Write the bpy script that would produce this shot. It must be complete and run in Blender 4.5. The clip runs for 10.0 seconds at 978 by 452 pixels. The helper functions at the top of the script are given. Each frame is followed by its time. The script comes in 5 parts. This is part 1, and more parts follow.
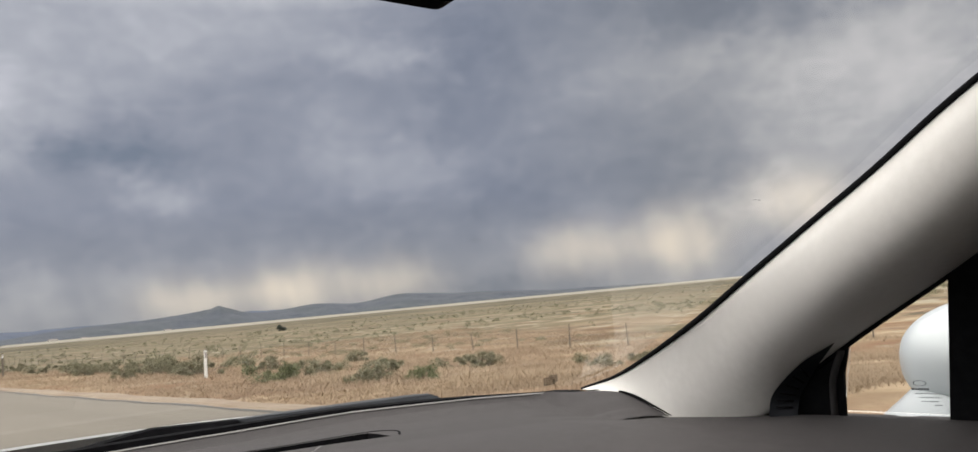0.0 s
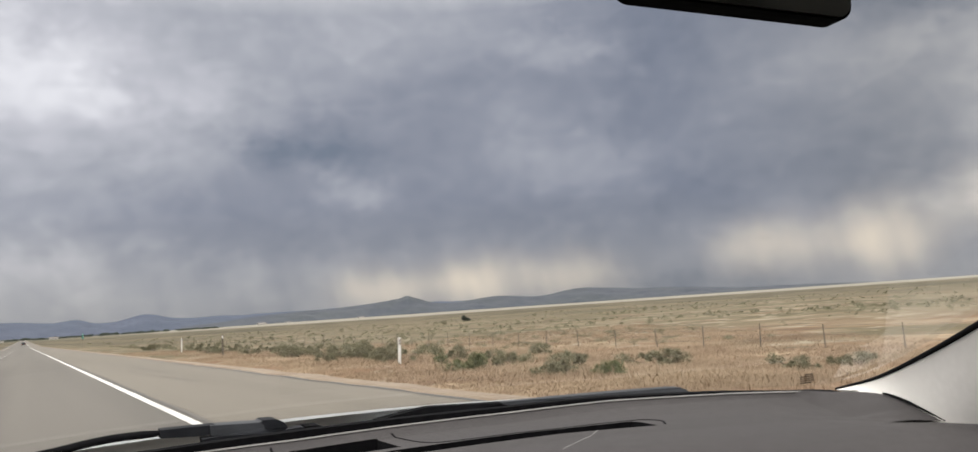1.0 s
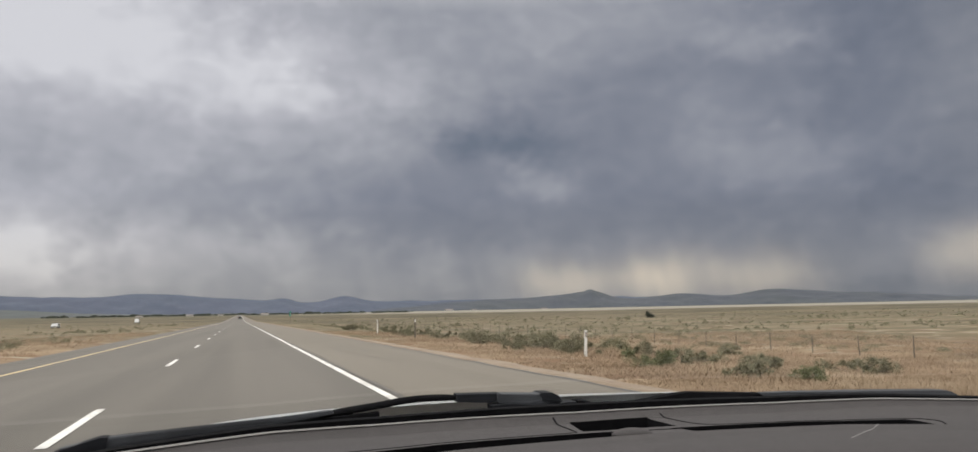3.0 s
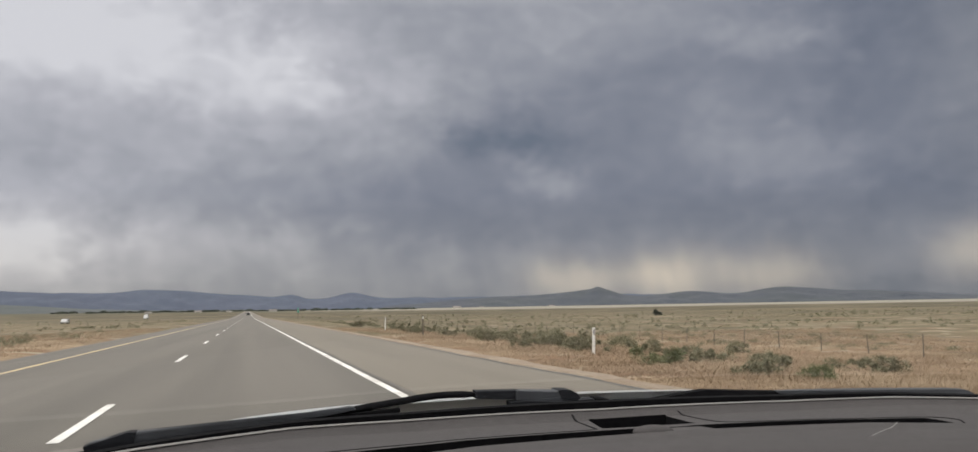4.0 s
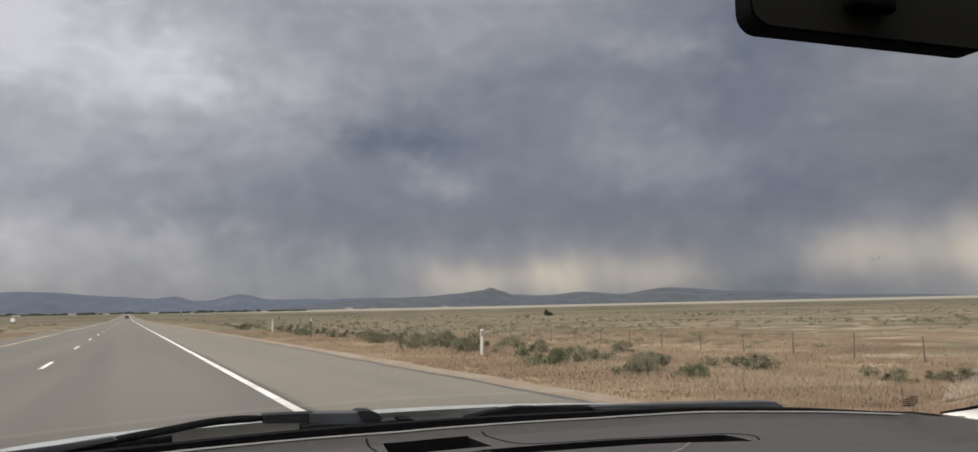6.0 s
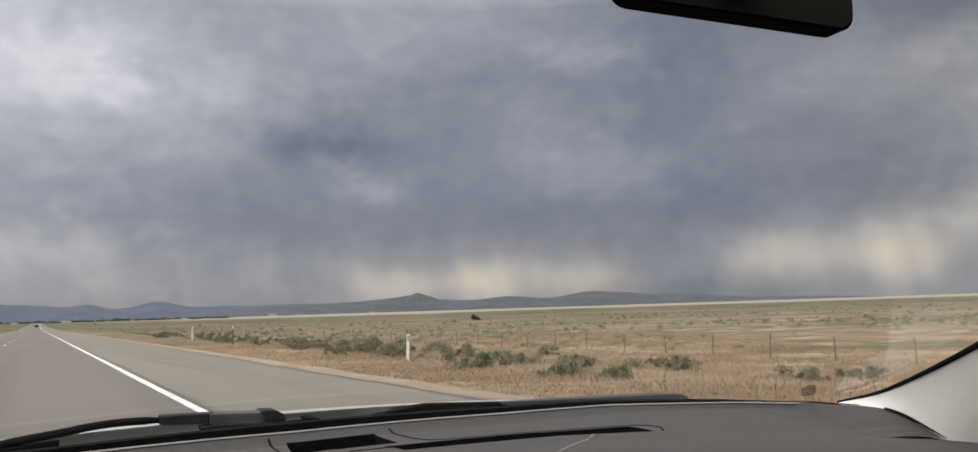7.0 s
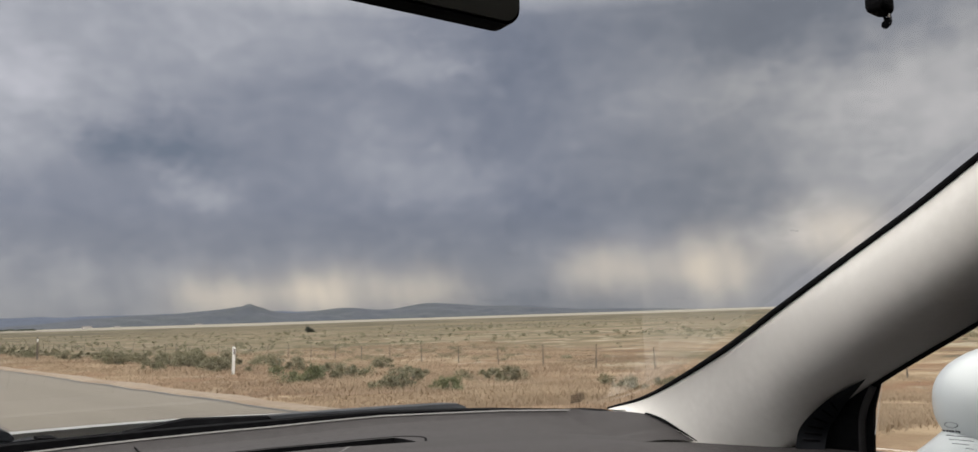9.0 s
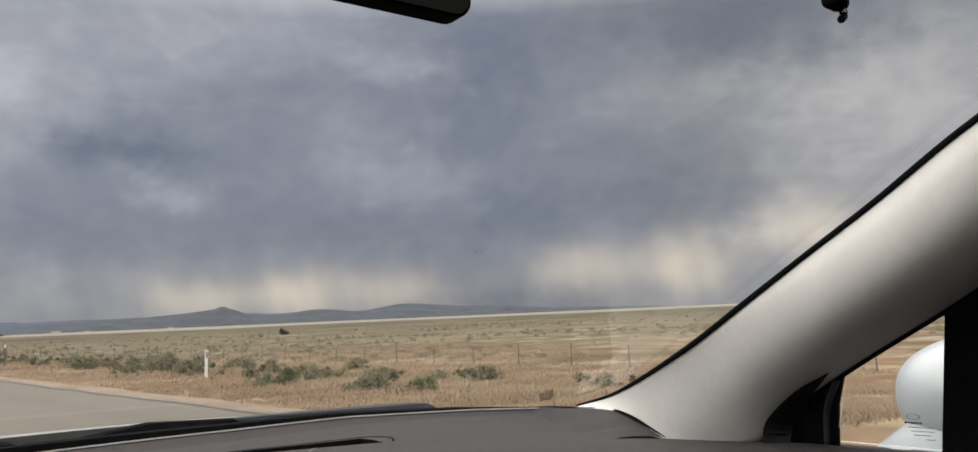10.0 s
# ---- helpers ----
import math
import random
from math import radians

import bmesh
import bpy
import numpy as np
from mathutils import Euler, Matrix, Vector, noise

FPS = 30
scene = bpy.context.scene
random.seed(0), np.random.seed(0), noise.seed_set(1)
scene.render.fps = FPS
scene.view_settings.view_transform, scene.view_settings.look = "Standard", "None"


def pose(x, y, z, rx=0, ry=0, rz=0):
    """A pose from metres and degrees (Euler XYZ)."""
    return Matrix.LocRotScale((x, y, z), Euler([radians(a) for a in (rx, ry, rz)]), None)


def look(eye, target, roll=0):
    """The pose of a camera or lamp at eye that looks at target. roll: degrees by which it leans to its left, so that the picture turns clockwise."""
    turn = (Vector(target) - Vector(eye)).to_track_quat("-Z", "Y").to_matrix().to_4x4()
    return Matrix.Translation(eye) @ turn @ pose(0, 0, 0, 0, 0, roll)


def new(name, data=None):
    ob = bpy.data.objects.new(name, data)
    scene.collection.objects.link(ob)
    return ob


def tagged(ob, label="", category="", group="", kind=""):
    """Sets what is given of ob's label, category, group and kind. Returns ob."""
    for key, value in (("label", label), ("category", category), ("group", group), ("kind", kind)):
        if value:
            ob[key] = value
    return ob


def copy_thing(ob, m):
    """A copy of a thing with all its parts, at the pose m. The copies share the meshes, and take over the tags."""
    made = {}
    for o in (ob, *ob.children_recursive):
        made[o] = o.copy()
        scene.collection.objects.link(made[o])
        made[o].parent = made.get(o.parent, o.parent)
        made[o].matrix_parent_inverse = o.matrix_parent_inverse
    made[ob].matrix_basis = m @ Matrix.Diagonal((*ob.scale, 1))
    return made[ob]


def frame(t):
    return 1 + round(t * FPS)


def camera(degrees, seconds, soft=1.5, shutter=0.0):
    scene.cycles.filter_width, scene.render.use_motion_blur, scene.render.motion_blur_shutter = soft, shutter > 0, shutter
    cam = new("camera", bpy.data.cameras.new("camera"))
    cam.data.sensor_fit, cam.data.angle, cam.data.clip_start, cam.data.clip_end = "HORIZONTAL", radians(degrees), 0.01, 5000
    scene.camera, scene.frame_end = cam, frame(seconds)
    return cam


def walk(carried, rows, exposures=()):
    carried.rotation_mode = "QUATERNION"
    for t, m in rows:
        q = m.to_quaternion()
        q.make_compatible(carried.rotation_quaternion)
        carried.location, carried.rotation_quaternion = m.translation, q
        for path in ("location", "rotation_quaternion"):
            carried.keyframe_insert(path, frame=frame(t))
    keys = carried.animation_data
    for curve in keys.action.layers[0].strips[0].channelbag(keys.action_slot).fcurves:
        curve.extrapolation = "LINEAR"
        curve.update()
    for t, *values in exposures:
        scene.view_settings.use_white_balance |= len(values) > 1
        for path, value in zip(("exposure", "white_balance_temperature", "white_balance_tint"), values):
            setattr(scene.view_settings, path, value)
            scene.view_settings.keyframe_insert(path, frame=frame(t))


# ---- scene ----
cam = camera(61.0, 10.0)
PATH = [
    (0, (0.162, -0.198, 1.22), (1.484, 1.291, 1.407), -5.4),
    (0.5, (0.109, -0.176, 1.2245), (1.265, 1.444, 1.4245), -4.7),
    (1, (0.04, -0.175, 1.228), (1.008, 1.563, 1.436), -3.9),
    (1.5, (0.001, -0.175, 1.225), (0.855, 1.621, 1.439), -2.9),
    (2, (-0.057, -0.182, 1.2145), (0.635, 1.682, 1.4315), -2.0),
    (2.5, (-0.094, -0.197, 1.220), (0.499, 1.701, 1.435), -1.4),
    (4, (-0.138, -0.212, 1.224), (0.404, 1.702, 1.428), -0.9),
    (4.5, (-0.135, -0.207, 1.221), (0.392, 1.712, 1.422), -0.7),
    (5, (-0.131, -0.211, 1.227), (0.386, 1.71, 1.427), -0.6),
    (5.5, (-0.061, -0.192, 1.2175), (0.525, 1.710, 1.4145), -0.6),
    (6, (0.02, -0.18, 1.242), (0.803, 1.65, 1.444), -1.2),
    (7.5, (0.063, -0.181, 1.222), (1.045, 1.549, 1.434), -1.6),
    (8, (0.099, -0.182, 1.222), (1.177, 1.488, 1.439), -1.4),
    (8.5, (0.13, -0.197, 1.225), (1.334, 1.384, 1.447), -1.7),
    (9, (0.147, -0.206, 1.219), (1.408, 1.33, 1.444), -1.8),
    (9.5, (0.16, -0.206, 1.224), (1.458, 1.299, 1.449), -2.1),
    (10, (0.159, -0.209, 1.217), (1.467, 1.288, 1.439), -2.5),
]
EXPOSURES = [(0, 0.22), (1, 0.17), (1.5, 0.13), (2, 0.0), (2.5, -0.11), (4, -0.15), (5, -0.15), (6, -0.21), (7.5, 0.0), (8.5, 0.0), (10, 0.0)]
walk(cam, [(t, look(eye, target, roll)) for t, eye, target, roll in PATH], EXPOSURES)
# ---------------------------------------------------------------- world, sun
def world_sky():
    w = bpy.data.worlds.new("overcast_sky")
    scene.world = w
    w.use_nodes = True
    nt = w.node_tree
    nt.nodes.clear()
    L = nt.links

    def node(kind, **kw):
        n = nt.nodes.new(kind)
        for k, v in kw.items():
            if k == "op":
                n.operation = v
            elif k == "typ":
                n.sky_type = v
        return n

    def feed(sock, v):
        if isinstance(v, (int, float)):
            sock.default_value = v
        elif isinstance(v, tuple):
            sock.default_value = v
        else:
            L.new(v, sock)

    def m(op, a, b=0.0, c=0.0, clamp=False):
        n = node("ShaderNodeMath", op=op)
        n.use_clamp = clamp
        for i, v in enumerate((a, b, c)):
            feed(n.inputs[i], v)
        return n.outputs[0]

    def vm(op, a, b):
        n = node("ShaderNodeVectorMath", op=op)
        feed(n.inputs[0], a)
        feed(n.inputs[1], b)
        return n.outputs[0]

    def noise_tex(vec, scale, detail, rough=0.55, dist=0.0):
        n = node("ShaderNodeTexNoise")
        feed(n.inputs["Vector"], vec)
        n.inputs["Scale"].default_value = scale
        n.inputs["Detail"].default_value = detail
        n.inputs["Roughness"].default_value = rough
        n.inputs["Distortion"].default_value = dist
        return n

    def mix(f, a, b):
        n = node("ShaderNodeMix")
        n.data_type = "RGBA"
        feed(n.inputs[0], f)
        feed(n.inputs[6], a)
        feed(n.inputs[7], b)
        return n.outputs[2]

    tc = node("ShaderNodeTexCoord")
    d = vm("NORMALIZE", tc.outputs["Generated"], (0, 0, 0))
    sep = node("ShaderNodeSeparateXYZ")
    L.new(d, sep.inputs[0])
    x, y, z = sep.outputs
    az = m("MULTIPLY", m("ARCTAN2", x, y), 57.2958)
    el = m("MULTIPLY", m("ARCSINE", z), 57.2958)
    # lumpy cloud bases, flatter towards the horizon
    lay = node("ShaderNodeCombineXYZ")
    L.new(m("MULTIPLY", az, 0.080), lay.inputs[0])
    L.new(m("MULTIPLY", m("POWER", m("MAXIMUM", el, 0.0), 0.9), 0.145), lay.inputs[1])
    lay.inputs[2].default_value = 3.1
    bend = noise_tex(lay.outputs[0], 1.7, 3, 0.5)
    soft = vm("ADD", lay.outputs[0], vm("MULTIPLY", vm("SUBTRACT", bend.outputs["Color"], (0.5, 0.5, 0.5)), (0.16, 0.16, 0.0)))
    big = noise_tex(soft, 1.7, 3, 0.48).outputs[0]
    fine = noise_tex(soft, 4.4, 6, 0.50).outputs[0]
    tuft = noise_tex(soft, 10.0, 5, 0.52).outputs[0]
    warp = noise_tex(lay.outputs[0], 4.0, 5, 0.55)
    wsep = node("ShaderNodeSeparateColor")
    L.new(warp.outputs["Color"], wsep.inputs[0])
    waz = m("ADD", az, m("MULTIPLY", m("SUBTRACT", wsep.outputs[0], 0.5), 11.0))
    wel = m("ADD", el, m("MULTIPLY", m("SUBTRACT", wsep.outputs[1], 0.5), 4.5))

    # the rain gaps hang in fuzzy columns
    column = node("ShaderNodeCombineXYZ")
    L.new(m("MULTIPLY", az, 0.27), column.inputs[0])
    L.new(m("MULTIPLY", el, 0.22), column.inputs[1])
    csep = node("ShaderNodeSeparateColor")
    L.new(noise_tex(column.outputs[0], 1.0, 4, 0.5).outputs["Color"], csep.inputs[0])
    caz = m("ADD", az, m("MULTIPLY", m("SUBTRACT", csep.outputs[0], 0.5), 5.0))
    cel = m("ADD", el, m("MULTIPLY", m("SUBTRACT", csep.outputs[1], 0.5), 2.4))

    def blob(a, e, wa, we, waz, wel):
        p = m("POWER", m("ABSOLUTE", m("DIVIDE", m("SUBTRACT", waz, a), wa)), 2.0)
        q = m("POWER", m("ABSOLUTE", m("DIVIDE", m("SUBTRACT", wel, e), we)), 2.0)
        return m("EXPONENT", m("MULTIPLY", m("ADD", p, q), -1.0))

    def total(rows, waz=waz, wel=wel):
        out = None
        for a, e, wa, we, k in rows:
            b = m("MULTIPLY", blob(a, e, wa, we, waz, wel), k)
            out = b if out is None else m("ADD", out, b)
        return out

    lit = total(LIT_CLOUDS)
    dark = total(DARK_CLOUDS)
    cream = total(RAIN_GAPS, caz, cel)
    blue = total(BLUE_GAPS)
    f = m("ADD", m("MULTIPLY", m("SUBTRACT", big, 0.5), 0.20), m("MULTIPLY", m("SUBTRACT", fine, 0.5), 0.26))
    f = m("ADD", f, m("MULTIPLY", m("SUBTRACT", tuft, 0.5), 0.17))
    tone = m("ADD", 0.29, f)
    tone = m("ADD", tone, lit)
    tone = m("SUBTRACT", tone, dark)
    tone = m("ADD", tone, total(CLOUD_MASSES))
    # shelves: one side of each bank ends in a clear edge, the other fades out
    ledge = node("ShaderNodeCombineXYZ")
    L.new(m("MULTIPLY", az, 0.070), ledge.inputs[0])
    L.new(m("MULTIPLY", el, 0.15), ledge.inputs[1])
    shelf = noise_tex(vm("ADD", ledge.outputs[0], vm("MULTIPLY", vm("SUBTRACT", bend.outputs["Color"], (0.5, 0.5, 0.5)), (0.30, 0.22, 0.0))), 2.6, 4, 0.42).outputs[0]
    edge = m("SUBTRACT", m("MULTIPLY", m("SUBTRACT", shelf, 0.505), 22.0, clamp=True), m("MULTIPLY", m("SUBTRACT", shelf, 0.50), 5.5, clamp=True))
    tone = m("ADD", tone, m("MULTIPLY", edge, 0.065))
    # soft rain curtain: below three degrees the texture fades into plain grey
    low = m("SUBTRACT", 1.0, m("DIVIDE", el, 5.0), clamp=True)
    tone = m("ADD", m("MULTIPLY", tone, m("SUBTRACT", 1.0, m("MULTIPLY", low, 0.45))), m("MULTIPLY", low, 0.14))
    streak = node("ShaderNodeCombineXYZ")
    L.new(m("ADD", m("MULTIPLY", az, 0.42), m("MULTIPLY", el, 0.08)), streak.inputs[0])
    L.new(m("MULTIPLY", el, 0.07), streak.inputs[1])
    rain = noise_tex(streak.outputs[0], 1.0, 4, 0.55).outputs[0]
    shaft = m("SUBTRACT", 1.0, m("DIVIDE", el, 7.5), clamp=True)
    tone = m("ADD", tone, m("MULTIPLY", m("MULTIPLY", m("SUBTRACT", rain, 0.5), shaft), 0.55))
    ramp = node("ShaderNodeValToRGB")
    L.new(m("MULTIPLY_ADD", tone, 0.75, 0.25), ramp.inputs[0])
    e = ramp.color_ramp.elements
    e[0].position, e[0].color = 0.0, (0.130, 0.150, 0.205, 1)
    e[1].position, e[1].color = 1.0, (0.740, 0.738, 0.790, 1)
    for p, c in ((0.25, (0.185, 0.208, 0.270, 1)), (0.475, (0.268, 0.286, 0.347, 1)), (0.66, (0.374, 0.386, 0.440, 1)), (0.835, (0.520, 0.523, 0.580, 1))):
        n = e.new(p)
        n.color = c
    # falling rain takes the blue out of the light low down
    veil = node("ShaderNodeMix")
    veil.data_type, veil.blend_type = "RGBA", "MULTIPLY"
    L.new(m("MAXIMUM", m("SUBTRACT", 1.0, m("DIVIDE", el, 8.0), clamp=True), m("MULTIPLY", m("DIVIDE", m("SUBTRACT", az, 42.0), 14.0, clamp=True), 0.7)), veil.inputs[0])
    L.new(ramp.outputs[0], veil.inputs[6])
    veil.inputs[7].default_value = (1.05, 1.0, 0.88, 1)
    creamy = m("MULTIPLY", cream, m("ADD", 0.45, m("MULTIPLY", rain, 1.1)), clamp=True)
    col = mix(creamy, veil.outputs[2], (0.700, 0.620, 0.525, 1))
    sky = node("ShaderNodeTexSky", typ="NISHITA")
    sky.sun_disc = False
    sky.sun_elevation, sky.sun_rotation = radians(SUN_EL), radians(SUN_AZ)
    clear = node("ShaderNodeMix")
    clear.data_type, clear.blend_type = "RGBA", "MULTIPLY"
    clear.inputs[0].default_value = 1.0
    L.new(sky.outputs[0], clear.inputs[6])
    clear.inputs[7].default_value = (0.05, 0.048, 0.046, 1)
    col = mix(m("MULTIPLY", blue, 0.5, clamp=True), col, clear.outputs[2])
    # unseen sky made up to light the cabin: bright overhead and behind, dull right
    puff = m("ADD", 0.3, m("MULTIPLY", fine, 0.8), clamp=True)
    gloom = m("DIVIDE", m("SUBTRACT", az, 80.0), 30.0, clamp=True)
    col = mix(gloom, col, mix(puff, (0.30, 0.31, 0.34, 1), (0.44, 0.44, 0.46, 1)))
    aside = m("MAXIMUM", m("DIVIDE", m("SUBTRACT", -30.0, az), 50.0), m("DIVIDE", m("SUBTRACT", az, 150.0), 30.0), clamp=True)
    col = mix(aside, col, mix(puff, (0.8, 0.81, 0.85, 1), (1.3, 1.27, 1.24, 1)))
    over = m("DIVIDE", m("SUBTRACT", el, m("ADD", 20.5, m("MULTIPLY", gloom, 22.0))), 22.0, clamp=True)
    col = mix(over, col, mix(puff, (2.05, 2.0, 1.95, 1), (2.95, 2.84, 2.68, 1)))
    bg = node("ShaderNodeBackground")
    L.new(col, bg.inputs[0])
    bg.inputs[1].default_value = SKY
    out = node("ShaderNodeOutputWorld")
    L.new(bg.outputs[0], out.inputs[0])


# azimuth from straight ahead to the right, elevation, widths (degrees), strength
LIT_CLOUDS = [(-12.4, 17.2, 22.0, 12.0, 0.60), (-14.0, 19.0, 9.0, 4.0, 0.16), (68.4, 12.8, 8.3, 5.2, 0.44), (62.1, 5.0, 3.9, 2.0, 0.42), (-13.3, 4.7, 8.5, 3.9, 0.45), (27.4, 20.4, 12.5, 4.7, 0.23), (0.4, 5.4, 5.2, 2.6, 0.26),
              (33.7, 11.0, 6.2, 2.5, 0.28), (48.6, 4.5, 6.5, 2.6, 0.17), (36.0, 17.2, 3.9, 1.3, 0.32), (3.2, 14.7, 6.5, 2.6, 0.22), (19.1, 8.8, 3.9, 1.6, 0.3), (44.1, 11.6, 3.9, 1.3, 0.25),
              (39.3, 9.6, 3.9, 1.3, 0.18), (59.4, 14.8, 6.5, 1.6, 0.19), (12.1, 3.2, 7.8, 2.6, 0.19), (51.3, 15.5, 7.8, 1.8, 0.13), (45.3, 2.9, 3.9, 2.6, 0.15)]
DARK_CLOUDS = [(17.4, 11.6, 3.9, 2.0, 0.36), (52.9, 7.2, 5.2, 2.6, 0.24), (37.9, 6.2, 6.5, 2.6, 0.14), (44.2, 0.8, 5.2, 1.3, 0.3), (44.1, 19.1, 7.8, 2.6, 0.17), (11.7, 6.3, 9.1, 3.9, 0.26),
               (24.7, 7.0, 9.1, 3.2, 0.17), (46.6, 7.6, 6.5, 2.6, 0.25), (40.8, 14.7, 6.5, 3.9, 0.31), (61.5, 17.3, 7.8, 2.6, 0.19), (27.0, 14.0, 6.5, 3.9, 0.14), (-12.2, 11.6, 6.5, 3.2, 0.14)]
CLOUD_MASSES = [(39.7, 0.8, 10.0, 2.2, -0.19), (-9.3, 1.7, 14.0, 2.2, 0.12), (-5.8, 7.5, 7.5, 2.2, -0.18), (9.8, 7.9, 5.5, 6.5, 0.08), (59.5, 19.3, 14.0, 6.5, -0.15), (44.4, 4.5, 4.0, 2.2, -0.15), (48.2, 7.9, 4.0, 2.2, 0.17),
                (23.8, 4.1, 7.5, 2.2, 0.09), (39.9, 11.5, 10.0, 1.5, -0.18), (3.8, 16.4, 14.0, 3.2, 0.1), (-14.6, 2.9, 4.0, 3.2, 0.2), (40.3, 14.0, 14.0, 1.5, 0.12), (33.4, 19.2, 7.5, 6.5, -0.11), (2.2, 7.2, 4.0, 1.5, -0.11),
                (2.5, 1.9, 4.0, 2.2, 0.12), (-15.2, 6.1, 4.0, 1.5, -0.15), (32.0, 0.6, 5.5, 1.5, -0.15), (62.0, 19.0, 9.0, 2.6, -0.13), (44.0, 9.0, 6.0, 5.0, -0.06)]
RAIN_GAPS = [(28, 2.1, 3.0, 1.6, 0.85), (22, 2.0, 3.2, 1.4, 0.66), (34.3, 2.1, 3.2, 1.5, 0.58), (54, 3.0, 3.2, 1.8, 0.85), (47.7, 3.1, 3.0, 1.6, 0.62), (62.1, 5.0, 3.4, 1.9, 0.62)]
BLUE_GAPS = [(17.4, 11.6, 3.4, 1.3, 0.55)]
SKY, SUN_EL, SUN_AZ = 1.0, 50.0, -115.0
world_sky()
sun_data = bpy.data.lights.new("sun", "SUN")
sun_data.energy, sun_data.angle, sun_data.color = 0.6, radians(14), (1.0, 0.95, 0.88)
sun = new("sun", sun_data)
sun.matrix_world = look((0, 0, 60), (-60 * math.sin(radians(SUN_AZ)) / math.tan(radians(SUN_EL)), -60 * math.cos(radians(SUN_AZ)) / math.tan(radians(SUN_EL)), 0))

# ---------------------------------------------------------------- materials
def material(name, c1, c2, rough=0.8, scale=5.0, bump=0.0, bump_scale=None, metal=0.0, third=None, coarse=None, island=0.0, spec=0.5, coat=0.0, along=1.0):
    """Two-scale procedural surface: grain between c1 and c2, coarse blotches towards third."""
    mat = bpy.data.materials.new(name)
    mat.use_nodes = True
    nt = mat.node_tree
    L = nt.links
    b = nt.nodes["Principled BSDF"]
    geo = nt.nodes.new("ShaderNodeTexCoord")
    n1 = nt.nodes.new("ShaderNodeTexNoise")
    n1.inputs["Scale"].default_value, n1.inputs["Detail"].default_value = scale, 6
    L.new(geo.outputs["Object"], n1.inputs["Vector"])
    r1 = nt.nodes.new("ShaderNodeValToRGB")
    r1.color_ramp.elements[0].position, r1.color_ramp.elements[0].color = 0.3, (*c1, 1)
    r1.color_ramp.elements[1].position, r1.color_ramp.elements[1].color = 0.7, (*c2, 1)
    L.new(n1.outputs[0], r1.inputs[0])
    col = r1.outputs[0]
    if third:
        n2 = nt.nodes.new("ShaderNodeTexNoise")
        n2.inputs["Scale"].default_value, n2.inputs["Detail"].default_value = coarse or scale / 8, 5
        mp = nt.nodes.new("ShaderNodeMapping")
        mp.inputs["Scale"].default_value = (1, along, 1)
        L.new(geo.outputs["Object"], mp.inputs["Vector"])
        L.new(mp.outputs[0], n2.inputs["Vector"])
        r2 = nt.nodes.new("ShaderNodeMapRange")
        r2.inputs[1].default_value, r2.inputs[2].default_value = 0.42, 0.68
        L.new(n2.outputs[0], r2.inputs[0])
        mx = nt.nodes.new("ShaderNodeMix")
        mx.data_type = "RGBA"
        L.new(r2.outputs[0], mx.inputs[0])
        L.new(col, mx.inputs[6])
        mx.inputs[7].default_value = (*third, 1)
        col = mx.outputs[2]
    if island:
        g = nt.nodes.new("ShaderNodeNewGeometry")
        hs = nt.nodes.new("ShaderNodeHueSaturation")
        mr = nt.nodes.new("ShaderNodeMapRange")
        mr.inputs[3].default_value, mr.inputs[4].default_value = 1 - island, 1 + island
        L.new(g.outputs["Random Per Island"], mr.inputs[0])
        L.new(mr.outputs[0], hs.inputs["Value"])
        L.new(col, hs.inputs["Color"])
        col = hs.outputs[0]
    L.new(col, b.inputs["Base Color"])
    b.inputs["Roughness"].default_value, b.inputs["Metallic"].default_value = rough, metal
    b.inputs["Specular IOR Level"].default_value = spec
    b.inputs["Coat Weight"].default_value = coat
    if bump:
        n3 = nt.nodes.new("ShaderNodeTexNoise")
        n3.inputs["Scale"].default_value, n3.inputs["Detail"].default_value = bump_scale or scale * 4, 4
        L.new(geo.outputs["Object"], n3.inputs["Vector"])
        bp = nt.nodes.new("ShaderNodeBump")
        bp.inputs["Strength"].default_value, bp.inputs["Distance"].default_value = bump, 0.01
        L.new(n3.outputs[0], bp.inputs["Height"])
        L.new(bp.outputs[0], b.inputs["Normal"])
    return mat


M_DASH = material("dash_plastic", (0.051, 0.047, 0.048), (0.062, 0.057, 0.058), 0.75, 60, 0.25, 900, third=(0.056, 0.052, 0.053), coarse=6, spec=0.15)
M_BLACK = material("black_plastic", (0.006, 0.006, 0.007), (0.010, 0.010, 0.011), 0.9, 80, 0.1, 600, spec=0.04)
M_BLADE = material("wiper_face", (0.040, 0.043, 0.050), (0.062, 0.066, 0.075), 0.6, 25, 0.1, 300, third=(0.035, 0.037, 0.042), coarse=9, spec=0.3)
M_RUBBER = material("wiper_rubber", (0.012, 0.013, 0.016), (0.020, 0.021, 0.025), 0.75, 30, 0.1, 300, spec=0.12)
M_PILLAR = material("pillar_trim_plastic", (0.62, 0.60, 0.575), (0.66, 0.64, 0.615), 0.75, 90, 0.05, 700, third=(0.61, 0.59, 0.565), coarse=7)
M_LINER = material("headliner_fabric", (0.42, 0.40, 0.37), (0.47, 0.45, 0.42), 0.95, 120, 0.2, 900)
